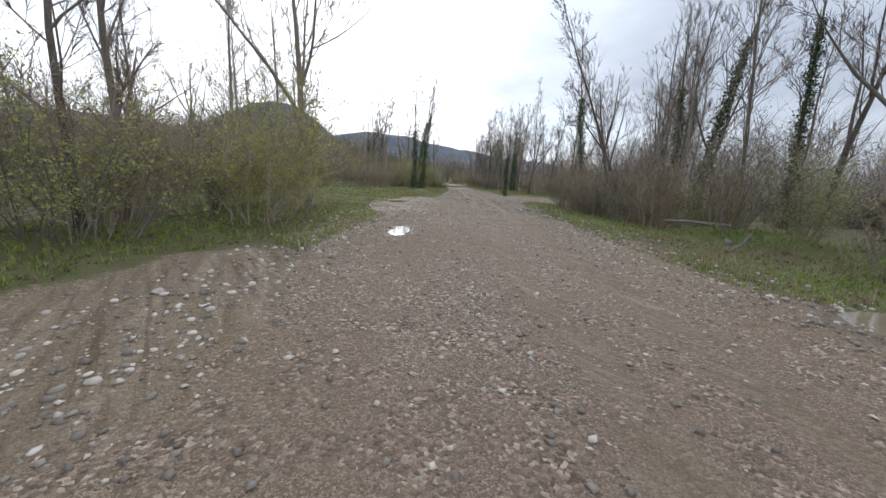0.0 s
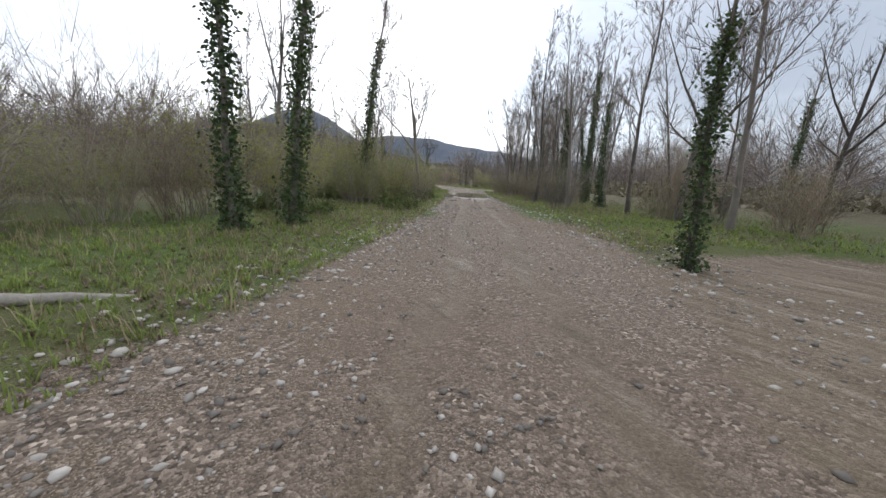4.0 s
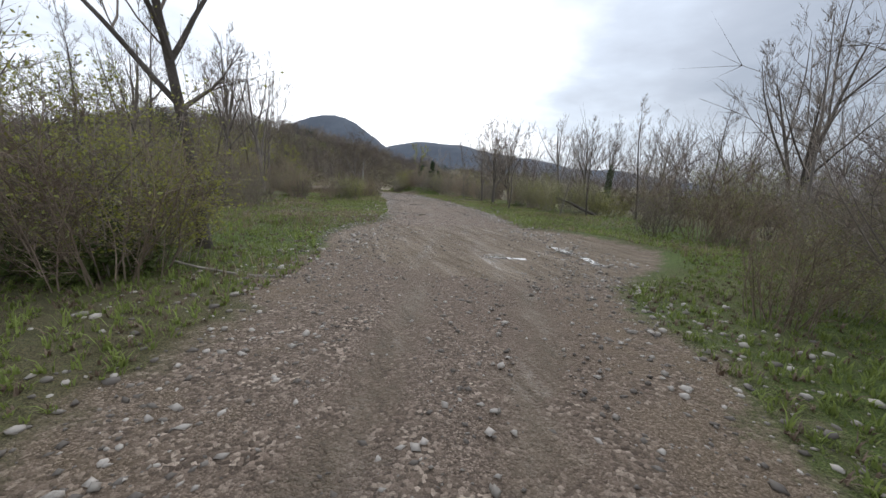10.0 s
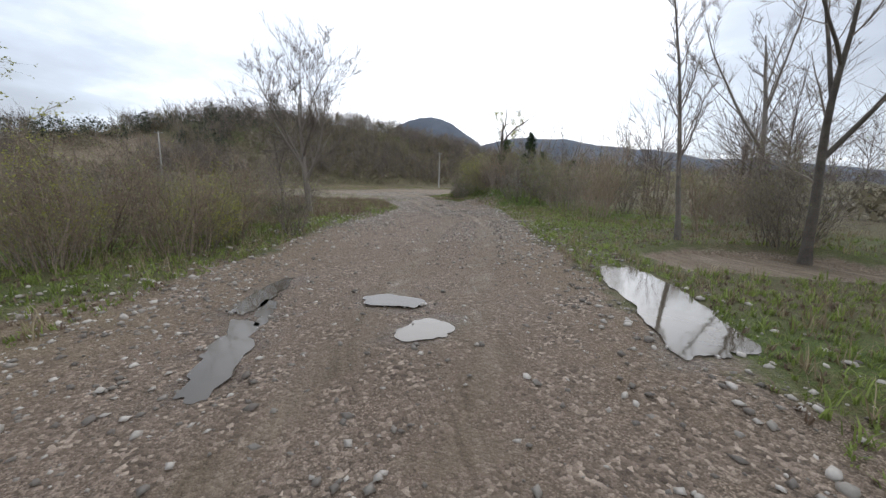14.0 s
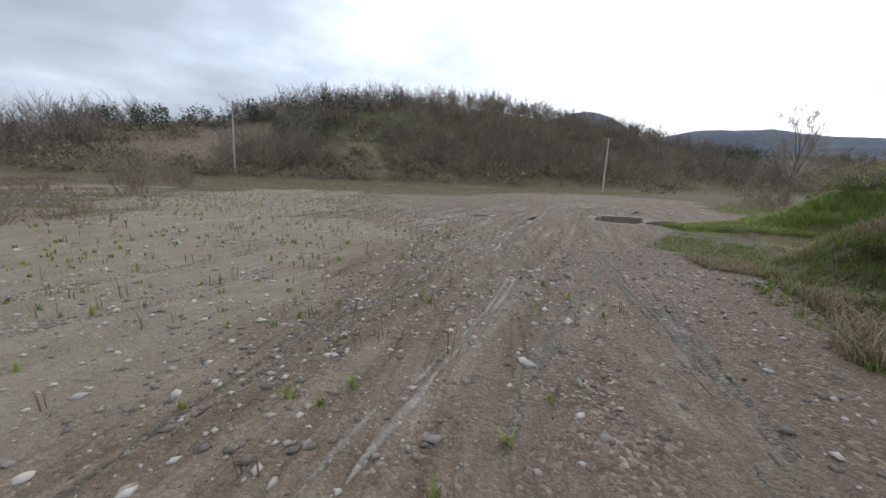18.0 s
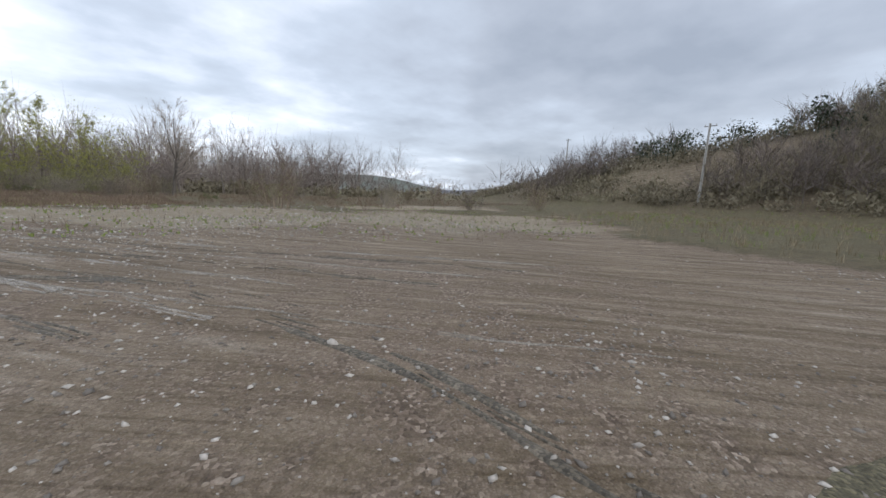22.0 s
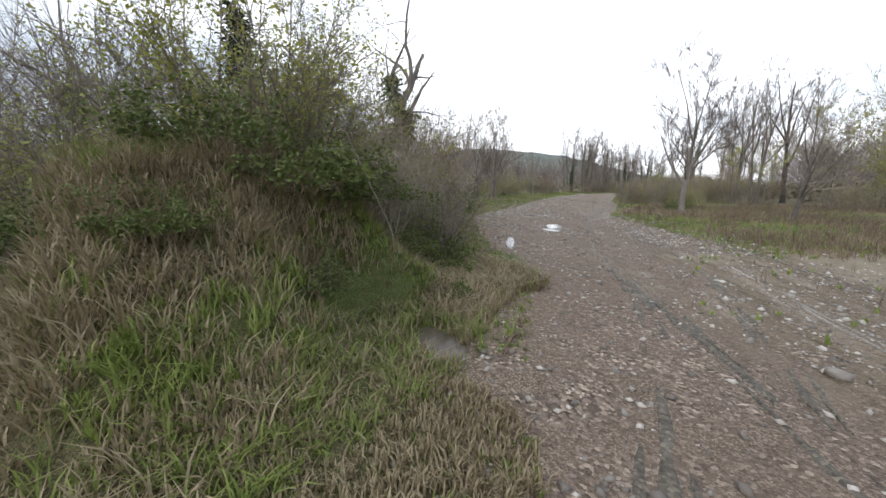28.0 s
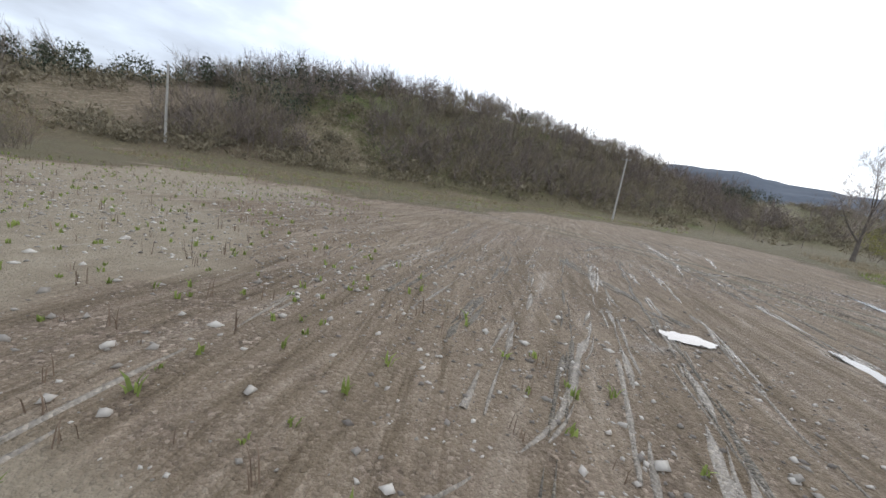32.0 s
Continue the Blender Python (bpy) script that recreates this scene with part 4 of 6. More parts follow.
def far_hill(cx, cy, rx, ry, turn, h, mat):
    """A hill far off, its skyline rough with trees."""
    n = 90
    u, v = np.meshgrid(np.linspace(-2.1, 2.1, n), np.linspace(-2.1, 2.1, n))
    c, s = math.cos(radians(turn)), math.sin(radians(turn))
    x, y = cx + u * rx * c - v * ry * s, cy + u * rx * s + v * ry * c
    z = h * np.exp(-(u * u + v * v)) * (1 + 0.10 * fnoise(x, y, 130, 6) + 0.05 * fnoise(x, y, 45, 7)) + 1.6 * fnoise(x, y, 9, 8) - 0.03 * h
    i = np.arange(n - 1)[None] + np.arange(n - 1)[:, None] * n
    q = np.stack([i, i + 1, i + 1 + n, i + n], -1).reshape(-1, 4)
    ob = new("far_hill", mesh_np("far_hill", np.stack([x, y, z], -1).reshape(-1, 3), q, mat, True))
    tagged(ob, "wooded hill far off, blue haze painted into its colour", "hill", "hills round the valley", "structure")


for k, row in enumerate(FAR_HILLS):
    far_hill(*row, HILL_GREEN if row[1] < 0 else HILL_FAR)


def build_puddle(k, cx, cy, rx, ry, turn, label):
    """A sheet of still water whose rim follows the hollow."""
    n, rings = 220, 4
    t = np.arange(n) * 2 * np.pi / n
    c, s = math.cos(radians(turn)), math.sin(radians(turn))
    rr = np.linspace(0.05, 1.9, 110)[None]
    px = cx + (c * np.cos(t) * rx - s * np.sin(t) * ry)[:, None] * rr
    py = cy + (s * np.cos(t) * rx + c * np.sin(t) * ry)[:, None] * rr
    inside = pool(px, py, cx, cy, rx, ry, turn, 41 + k) > 0.03
    rim = np.where(inside.all(1), 1.9, rr[0][np.argmin(inside, 1)])
    rim = (np.roll(rim, 1) + 2 * rim + np.roll(rim, -1)) / 4
    v, f = [(cx, cy, 0)], []
    for r in range(1, rings + 1):
        for i, a in enumerate(t):
            q = rim[i] * r / rings
            v.append((cx + (c * math.cos(a) * rx - s * math.sin(a) * ry) * q, cy + (s * math.cos(a) * rx + c * math.sin(a) * ry) * q, 0))
    v = np.array(v)
    level = LEVELS[k] + (0.003 if min(rx, ry) < 0.6 else -0.009)
    v[:, 2] = level
    for i in range(n):
        f.append((0, 1 + i, 1 + (i + 1) % n))
    for r in range(rings - 1):
        for i in range(n):
            a, b = 1 + r * n + i, 1 + r * n + (i + 1) % n
            f.append((a, a + n, b + n, b))
    ob = new("puddle", mesh_from("puddle", v, f, WATER if min(rx, ry) > 1.2 else WATER_THIN))
    tagged(ob, label, "puddle", "puddles on the track", "structure")


for k, row in enumerate(PUDDLES):
    build_puddle(k, *row, PUDDLE_LABELS.get(k, "shallow muddy rain puddle lying in the gravel track"))


def tyre_track(width, wet, line, seed):
    """A wheel's track pressed into the mud: short lengths of a shallow strip with ragged edges and low rims."""
    pts = []
    for p, q in zip(line[:-1], line[1:]):
        m = max(2, int(math.hypot(q[0] - p[0], q[1] - p[1]) / 0.12))
        pts.extend((p[0] + (q[0] - p[0]) * k / m, p[1] + (q[1] - p[1]) * k / m) for k in range(m))
    pts = np.array(pts)
    for _ in range(60):
        pts[1:-1] = (pts[:-2] + 2 * pts[1:-1] + pts[2:]) / 4
    d = np.gradient(pts, axis=0)
    d /= np.linalg.norm(d, axis=1)[:, None]
    nrm = np.stack([-d[:, 1], d[:, 0]], 1)
    s = np.arange(len(pts)) * 0.12
    rows, faces, n = [], [], len(pts)
    for strand in range(1 if wet == 2 else 3):
        mid = pts + nrm * ((0 if wet == 2 else strand - 1) * width * 0.9 + 0.06 * fnoise(s, s * 0, 2.3, seed) + 0.03 * fnoise(s, s * 0, 0.7, seed + strand))[:, None]
        wide = np.clip((0.1, 0.25, 0.8, 0.3)[(1, 0, 2, 3).index(wet)] + 1.1 * fnoise(s, s * 0 + 3, 0.9, seed + 1 + strand) + 0.6 * fnoise(s, s * 0 + 5, 0.35, seed + 2 + strand), 0.0, 1.2)
        if wet == 2:
            wide = 0.85 + 0.22 * fnoise(s, s * 0 + 3, 1.4, seed + 1) + 0.16 * fnoise(s, s * 0 + 5, 0.3, seed + 2)
        k = 4 * strand * n
        for j, off in enumerate((-1.0, -0.4, 0.4, 1.0)):
            w = 0.5 * width * off * wide * (1 + 0.5 * fnoise(s, s * 0 + j, 0.4, 77 + j))
            xy = mid + nrm * w[:, None]
            rows.append(np.column_stack([xy, ground_z(xy[:, 0], xy[:, 1]) + np.where(wide > 0.08, (-0.004, 0.013, 0.013, -0.004)[j], -0.04)]))
        i = np.arange(n - 1)[None] + np.arange(3)[:, None] * n + k
        faces.append(np.stack([i, i + 1, i + 1 + n, i + n], -1).reshape(-1, 4))
    v, q = np.concatenate(rows), np.concatenate(faces)
    ob = new("tyre_track", mesh_np("tyre_track", v, q, (TRACK_MUD, TRACK_SILT, TRACK_OLIVE, TRACK_DRY)[wet], True))
    tagged(ob, ("dark wheel line pressed into the wet gravel", "wet shining tyre track pressed into the silt", "dark olive tyre track curving through the mud", "faint pale wheel line of a field track")[wet], "tyre track", "tyre tracks in the clearing", "structure")


for k, row in enumerate(WHEELS):
    tyre_track(*row, 100 + 7 * k)

# ---- trees: a few grown once, then copied with their parts ----
def tree_proto(name, label, meshes, group, leaf_mat=None, bark=None):
    root = thing(name, label, "tree", group)
    for me, nm in zip(meshes, ("trunk", "crown", "ivy", "foliage")):
        if me is None:
            continue
        if nm == "foliage" and leaf_mat:
            me.materials[0] = leaf_mat
        if nm == "trunk" and bark:
            me.materials[0] = bark
        child(nm, me, root, {"ivy": "dark green ivy climbing the trunk", "foliage": "sparse young spring leaves"}.get(nm, ""))
    return root


GROUP_WOOD = "bare trees beside the track"
SLIM = [tree_proto("bare_tree", "slender leafless tree with upright grey-brown branches", grow(11 + k, 11 + 1.3 * k, 0.10 + 0.012 * k, 0.07, 0.22, 20, 0.26, (22, 48), 8, buds=0, fine=7, hair_width=1.35), GROUP_WOOD) for k in range(4)]
FORKED = [tree_proto("bare_tree", "forked leafless tree with wide grey limbs", grow(31 + k, 12 + k, 0.17 + 0.02 * k, 0.05, 0.3, 24, 0.30, (28, 62), 8, fork=3 + k % 2, fine=7, hair_width=1.3), GROUP_WOOD) for k in range(3)]
IVIED = [tree_proto("ivy_tree", "leafless tree with its trunk wrapped in dark ivy", grow(51 + k, 12 + 1.5 * k, 0.10 + 0.02 * k, 0.08, 0.4, 18, 0.26, (25, 55), 6, ivy=0.55 + 0.1 * k, fine=8, hair_width=1.35), GROUP_WOOD) for k in range(3)]
BUDDING = [tree_proto("budding_tree", "small tree coming into pale yellow-green leaf", grow(71 + k, 8 + k, 0.09, 0.08, 0.18, 22, 0.30, (25, 60), 7, fork=2, fine=5, buds=2600, bud_size=0.10), "trees in young leaf") for k in range(2)]
ROUND = [tree_proto("bare_tree", "broad round-crowned leafless tree", grow(91 + k, 9.0, 0.2, 0.03, 0.3, 52, 0.44, (40, 84), 13, fork=5, fine=8, twist=0.12, lift=0.05, hair_width=1.35), "lone trees by the clearing") for k in range(2)]
DEAD = [tree_proto("dead_tree", "gnarled old tree with broken bare limbs", grow(101, 7.5, 0.26, 0.12, 0.3, 14, 0.34, (40, 80), 5, fork=4, fine=2, twist=0.3, lift=0.02, ivy=0.45), "old trees on the bank")]


def make_conifer(seed, h, w):
    rs = np.random.RandomState(seed)
    tr, nd = Pile(), Pile()
    line = bent((0, 0, -0.2), (0.02, 0.03, 1), h, 8, 0.02, 0.02, rs)
    tr.tube(line, 0.11 * np.linspace(1, 0.1, 9), 7)
    pts = []
    for k in range(70):
        t = rs.uniform(0.12, 0.99)
        f = t * 7.99
        i = int(f)
        p = line[i] + (line[i + 1] - line[i]) * (f - i)
        ln = w * (1.05 - t) ** 0.8 * rs.uniform(0.7, 1.15) + 0.12
        br = bent(p, side_way(line[i + 1] - line[i], radians(rs.uniform(60, 88)), rs.uniform(0, 6.28)), ln, 4, 0.08, 0.05, rs)
        tr.tube(br, 0.02 * np.linspace(1, 0.3, 5), 3)
        s = rs.uniform(0.1, 1, 75) * 3.99
        j = s.astype(int)
        pts.append(br[j] + (br[j + 1] - br[j]) * (s - j)[:, None] + rs.normal(size=(75, 3)) * 0.10)
    nd.leaves(np.concatenate(pts), 0.16, rs, 0.25, 0.35)
    root = thing("conifer", "narrow dark green conifer rising from the thicket", "tree", "evergreens")
    child("trunk", tr.mesh("trunk", BARK, True), root)
    child("foliage", nd.mesh("foliage", LEAF_CONIFER), root)
    return root


CONIFER = make_conifer(7, 6.5, 1.15)


def shrub_proto(name, label, seed, twig_mat, leaf_mat, **kw):
    st, spray, lf = shrub(seed, **kw)
    root = thing(name, label, "shrub", "thickets along the verge")
    child("branchwork", st.mesh("branchwork", twig_mat), root)
    if spray.n:
        child("crown", spray.mesh("crown", twig_mat), root)
    if lf.n:
        child("foliage", lf.mesh("foliage", leaf_mat), root)
    return root


BRUSH = [shrub_proto("brushwood", "dense leafless brown brushwood with thin twigs", 201 + k, TWIG_RED if k % 2 else TWIG, LEAF_OLIVE, height=2.6 + 0.5 * k, width=2.4, stems=34, twigs=9, fine=7, leaves=900, leaf_size=0.06) for k in range(4)]
OLIVE = [shrub_proto("willow_bush", "bushy willow with small olive-green spring leaves", 221 + k, TWIG, LEAF_OLIVE if k % 2 else LEAF_SPRING, height=2.8 + 0.5 * k, width=2.6, stems=32, twigs=8, fine=6, leaves=6200, leaf_size=0.06) for k in range(4)]
BRAMBLE = [shrub_proto("bramble", "low tangled bramble with dark green leaves", 241 + k, TWIG_RED, LEAF_BRAMBLE, height=1.1 + 0.3 * k, width=2.0, stems=34, twigs=6, fine=2, leaves=2400, leaf_size=0.10, arch=0.10, r0=0.008) for k in range(2)]
FAN = [shrub_proto("hazel_clump", "tall fanned clump of slim leafless stems", 261 + k, TWIG, LEAF_OLIVE, height=6.0 + k, width=3.2, stems=30, twigs=10, fine=7, leaves=0, r0=0.021, inner=0.14) for k in range(2)]
SALLOW = [shrub_proto("flowering_shrub", "twiggy shrub dotted with white blossom", 281, TWIG, BLOSSOM, height=2.3, width=2.2, stems=26, twigs=8, fine=5, leaves=380, leaf_size=0.05, leaf_low=0.3)]
WEEDS = [shrub_proto("dead_weed_clump", "clump of dead brown weed stalks", 291 + k, WEED_BROWN, GRASS_DRY, height=0.75 + 0.25 * k, width=0.8, stems=26, twigs=4, fine=1, leaves=60, leaf_size=0.05, r0=0.006) for k in range(2)]
YOUNG = [shrub_proto("poplar_sapling_stand", "stand of saplings in bright yellow-green leaf", 301, TWIG, LEAF_SPRING, height=6.5, width=3.0, stems=16, twigs=12, fine=5, leaves=6500, leaf_size=0.12, r0=0.03)]

PROTOS = [*SLIM, *FORKED, *IVIED, *BUDDING, *ROUND, *DEAD, CONIFER, *BRUSH, *OLIVE, *BRAMBLE, *FAN, *SALLOW, *WEEDS, *YOUNG]
taken = set()


def plant(proto, x, y, scale=1.0, turn=None, lean=(0.0, 0.0), tall=1.0, sink=0.02, label=""):
    """Sets a plant on the ground: the first of its kind is moved there, later ones are copies."""
    z = float(ground_z(np.array([x]), np.array([y]))[0]) - sink
    turn = random.uniform(0, 360) if turn is None else turn
    m = pose(x, y, z, lean[0], lean[1], turn) @ Matrix.Diagonal((scale, scale, scale * tall, 1))
    if proto.name not in taken:
        taken.add(proto.name)
        proto.matrix_basis = m
        ob = proto
    else:
        made = {}
        for o in (proto, *proto.children_recursive):
            c = o.copy()
            scene.collection.objects.link(c)
            made[o] = c
            c.parent = made.get(o.parent)
        ob = made[proto]
        ob.matrix_basis = m
    if label:
        tagged(ob, label=label)
    return ob


def clear_of_way(x, y, gap):
    """Whether a spot keeps its distance from the driven way, the mud flat and the puddles."""
    d, _, w = along(np.array([x]), np.array([y]), ROAD)
    if d[0] < w[0] + gap:
        return False
    if along(np.array([x]), np.array([y]), DRIVEN)[0][0] < 2.2 + gap:
        return False
    return float(open_mask(np.array([x]), np.array([y]))[0]) < 0.05 and float(puddle_field(np.array([x]), np.array([y]))[0]) < -0.3

# ---- trees and bushes that stand alone or mark the way: x, y, size ----
HEROES = [
    (ROUND[0], [(7.5, 189.5, 1.08), (26.9, 99.7, 0.85, {"turn": 80}), (8.1, 109.3, 0.82, {"turn": 40})]),
    (ROUND[1], [(-20.5, 104.0, 0.9), (3.5, 112.5, 0.55), (28.8, 100.9, 0.8)]),
    (FORKED[0], [(16.0, 147.2, 0.75), (20.0, 38.2, 0.95), (12.8, -11.4, 0.95), (5.3, 85.3, 1.0), (19.5, 64.8, 0.8)]),
    (FORKED[1], [(3.0, 89.7, 1.05), (-5.2, 88.0, 1.2), (33.6, 53.6, 0.95), (6.5, 89.0, 1.0), (36.5, 111.0, 1.0)]),
    (FORKED[2], [(14.4, 150.5, 0.7), (27.9, 113.5, 0.75), (25.8, 104.6, 0.55), (44.0, 82.0, 0.95), (8.5, 40.5, 1.0)]),
    (SLIM[0], [(2.0, 94.5, 0.95), (10.3, -18.5, 0.95, {"turn": 200}), (31.4, 45.0, 1.1), (30.7, 83.0, 0.5), (35.4, 82.5, 0.65)]),
    (SLIM[1], [(28.6, 35.6, 1.0), (18.2, 149.5, 0.75), (9.8, -16.7, 0.9), (30.3, 47.1, 1.0), (32.7, 84.0, 0.52), (27.8, 89.0, 0.5)]),
    (SLIM[2], [(23.5, 105.8, 0.6), (-2.0, 92.0, 0.9), (30.1, 50.3, 0.95), (31.2, 53.9, 0.8), (28.3, 46.0, 0.62), (41.0, 85.1, 0.6)]),
    (SLIM[3], [(31.0, -2.0, 0.95, {"lean": (4, -34), "turn": 0}), (31.8, 20.9, 0.85), (34.5, 16.0, 0.9), (-29.2, 95.9, 0.6), (-33.5, 92.0, 0.5), (-26.0, 90.0, 0.55)]),
    (IVIED[0], [(16.6, 18.0, 1.05), (26.9, 15.4, 0.72), (34.8, 50.5, 0.95), (15.7, 128.4, 0.5)]),
    (IVIED[1], [(17.4, 19.6, 1.0), (17.0, 31.7, 1.1), (33.4, 53.5, 0.85), (29.4, 0.4, 0.9, {"lean": (0, -16), "turn": 0}), (31.0, -7.0, 0.8)]),
    (IVIED[2], [(34.6, -10.0, 0.85), (33.2, 38.5, 0.9), (35.6, 44.9, 0.9), (37.5, 2.0, 0.8)]),
    (BUDDING[0], [(-9.9, 89.2, 1.25), (-13.5, 86.5, 1.15), (11.6, 143.6, 1.1), (6.6, 93.8, 0.55), (1.0, 97.0, 0.8)]),
    (BUDDING[1], [(-5.3, 91.5, 1.1), (-17.0, 84.5, 1.2), (12.2, 147.0, 0.8), (4.5, 99.0, 0.5), (6.0, 70.0, 0.9)]),
    (DEAD[0], [(14.8, 126.0, 0.95, {"turn": 200}), (22.5, 139.0, 0.9), (19.5, 133.0, 0.85)]),
    (CONIFER, [(16.4, 129.6, 0.95), (17.8, 129.0, 0.7)]),
    (FAN[0], [(29.8, -4.6, 0.95), (28.0, -9.0, 0.75)]),
    (FAN[1], [(29.2, 57.5, 0.55), (29.6, 61.0, 0.5), (31.0, 48.5, 0.7)]),
    (YOUNG[0], [(-6, 98, 1.15), (-10, 97, 1.0), (-2, 99.5, 0.95), (-14, 96, 1.05), (-18, 95, 0.85), (20, 206, 1.2), (26, 207, 1.1), (31, 204, 1.05), (38, 209, 1.2), (44, 200, 1.0), (14, 212, 0.8)]),
    (SALLOW[0], [(16.9, 120.0, 1.0), (15.2, 122.6, 0.9), (10.8, 128.4, 0.75)]),
    (OLIVE[0], [(12.5, 100.2, 0.55), (10.6, 101.6, 0.6), (8.6, 103.6, 0.6), (19.3, 37.5, 0.9), (10.9, 132.2, 1.0), (11.6, 129.0, 0.95), (28.6, -12.6, 0.65), (12.6, -15.7, 1.0)]),
    (OLIVE[1], [(12.0, 134.4, 0.95), (13.2, 131.0, 1.05), (9.9, 131.9, 0.62), (10.4, 130.0, 0.7), (19.6, 41.5, 0.9), (18.6, 46.0, 0.8)]),
    (OLIVE[2], [(14.0, 136.0, 0.9), (18.6, 51.0, 0.75), (18.9, 57.5, 0.7)]),
    (OLIVE[3], [(17.0, 143.6, 1.0), (18.0, 122.0, 0.8), (16.8, 127.0, 0.95), (17.3, 48.5, 0.85), (29.8, 92.5, 0.8)]),
    (BRUSH[0], [(9.3, 131.0, 0.55), (9.9, 129.0, 0.7), (10.9, 131.0, 0.85), (13.0, 132.8, 0.9), (17.2, 124.0, 1.1), (20.0, 118.6, 1.0), (20.4, 35.4, 0.9)]),
    (BRUSH[1], [(13.2, 99.2, 0.62), (12.0, 101.2, 0.7), (11.3, 98.6, 0.75), (12.9, 97.3, 0.55), (15.2, 148.4, 1.2), (13.2, 129.2, 0.9), (18.6, 124.6, 1.0), (13.6, 141.2, 0.7), (16.0, 139.5, 0.9)]),
    (BRUSH[2], [(12.9, 102.6, 0.55), (10.4, 103.6, 0.6), (9.4, 100.6, 0.7), (11.4, 96.2, 0.6), (15.2, 132.6, 1.0), (18.6, 138.2, 1.0), (20.0, 144.0, 1.0), (15.4, 145.6, 0.8)]),
    (BRUSH[3], [(13.6, 125.2, 0.7), (12.7, 126.8, 0.6), (14.7, 123.4, 0.75), (14.0, 127.6, 0.75), (18.0, 146.0, 1.2), (19.0, 129.8, 1.1), (22.0, 134.5, 1.1), (21.5, 124.5, 1.1), (21.6, 113.5, 0.8)]),
    (BRAMBLE[0], [(12.6, 124.9, 0.6), (13.7, 123.0, 0.6), (8.4, 134.0, 0.34), (7.9, 131.0, 0.3), (9.8, 134.6, 0.45), (9.4, 135.4, 0.8), (9.0, 132.4, 0.7), (10.6, 142.6, 0.7), (20.6, 36.6, 0.8), (7.6, 146.0, 0.5)]),
    (BRAMBLE[1], [(8.9, 131.7, 0.55), (9.3, 129.8, 0.6), (9.6, 133.2, 0.6), (8.0, 132.9, 0.3), (9.2, 130.6, 0.4), (11.0, 136.4, 0.7), (10.4, 129.4, 0.8), (20.0, 25.5, 0.8), (8.8, 144.0, 0.6)]),
    (WEEDS[0], [(6.2, 138.4, 0.75), (-8.3, 124.7, 1.0), (-7.6, 123.6, 0.9), (9.0, 115.2, 0.8), (6.0, 116.8, 0.9), (3.2, 118.8, 0.9), (5.6, 140.0, 0.6), (7.2, 137.9, 0.45), (9.4, 139.0, 0.4), (11.2, 138.4, 0.45), (6.8, 139.4, 0.5)]),
    (WEEDS[1], [(-9.2, 125.2, 0.8), (7.0, 114.4, 0.8), (1.2, 117.6, 0.9), (-4.0, 119.0, 0.8), (5.2, 112.0, 0.9), (14.8, 82.2, 0.7), (10.2, 150.0, 0.9), (12.5, 155.0, 0.9)]),
]
WOODS_MIX = [*SLIM, *SLIM, *FORKED, IVIED[0], IVIED[1]]
THICKET = [*BRUSH, *BRUSH, OLIVE[1], OLIVE[3]]
GREENER = [*OLIVE, *OLIVE, BRUSH[0], BRUSH[1], BRAMBLE[0]]
# side (1 is west), from, to, nearest, farthest, how many, kinds, sizes
STRIPS = [
    (1, 40, 58, 2.6, 8.0, 16, [*THICKET, *GREENER], (0.6, 1.1)),
    (1, 58, 80, 10.0, 17.0, 26, [*THICKET, *GREENER], (0.6, 1.0)),
    (1, 80, 92, 6.0, 12.0, 14, [*THICKET, *GREENER], (0.6, 1.0)),
    (1, 40, 92, 12.0, 26.0, 24, WOODS_MIX, (0.75, 1.1)),
    (1, 92, 102, 3.0, 7.0, 12, GREENER, (0.6, 0.95)),
    (1, 102, 112, 2.2, 6.5, 10, GREENER, (0.65, 1.0)),
    (1, 112, 136, 2.0, 6.0, 18, GREENER, (0.65, 1.0)),
    (1, 96, 140, 5.0, 18.0, 16, WOODS_MIX, (0.6, 1.0)),
    (1, 134, 170, 7.0, 13.0, 24, THICKET, (0.5, 0.85)),
    (1, 136, 168, 11.0, 22.0, 9, WOODS_MIX, (0.6, 0.95)),
    (1, 160, 182, 2.6, 7.0, 10, GREENER, (0.45, 0.75)),
    (-1, 46, 70, 2.2, 6.5, 22, THICKET, (0.6, 1.0)),
    (-1, 40, 96, 5.0, 18.0, 26, WOODS_MIX, (0.75, 1.05)),
    (-1, 76, 100, 5.0, 10.0, 14, THICKET, (0.5, 0.85)),
    (-1, 98, 134, 1.3, 5.0, 24, THICKET, (0.4, 0.7)),
    (-1, 98, 134, 2.6, 13.0, 30, WOODS_MIX, (0.65, 1.0)),
    (-1, 132, 150, 5.0, 11.0, 16, THICKET, (0.5, 0.9)),
    (-1, 132, 168, 8.0, 20.0, 12, WOODS_MIX, (0.45, 0.75)),
    (-1, 150, 172, 5.0, 9.0, 14, GREENER, (0.4, 0.7)),
    (-1, 168, 186, 5.0, 11.0, 14, THICKET, (0.5, 0.85)),
]
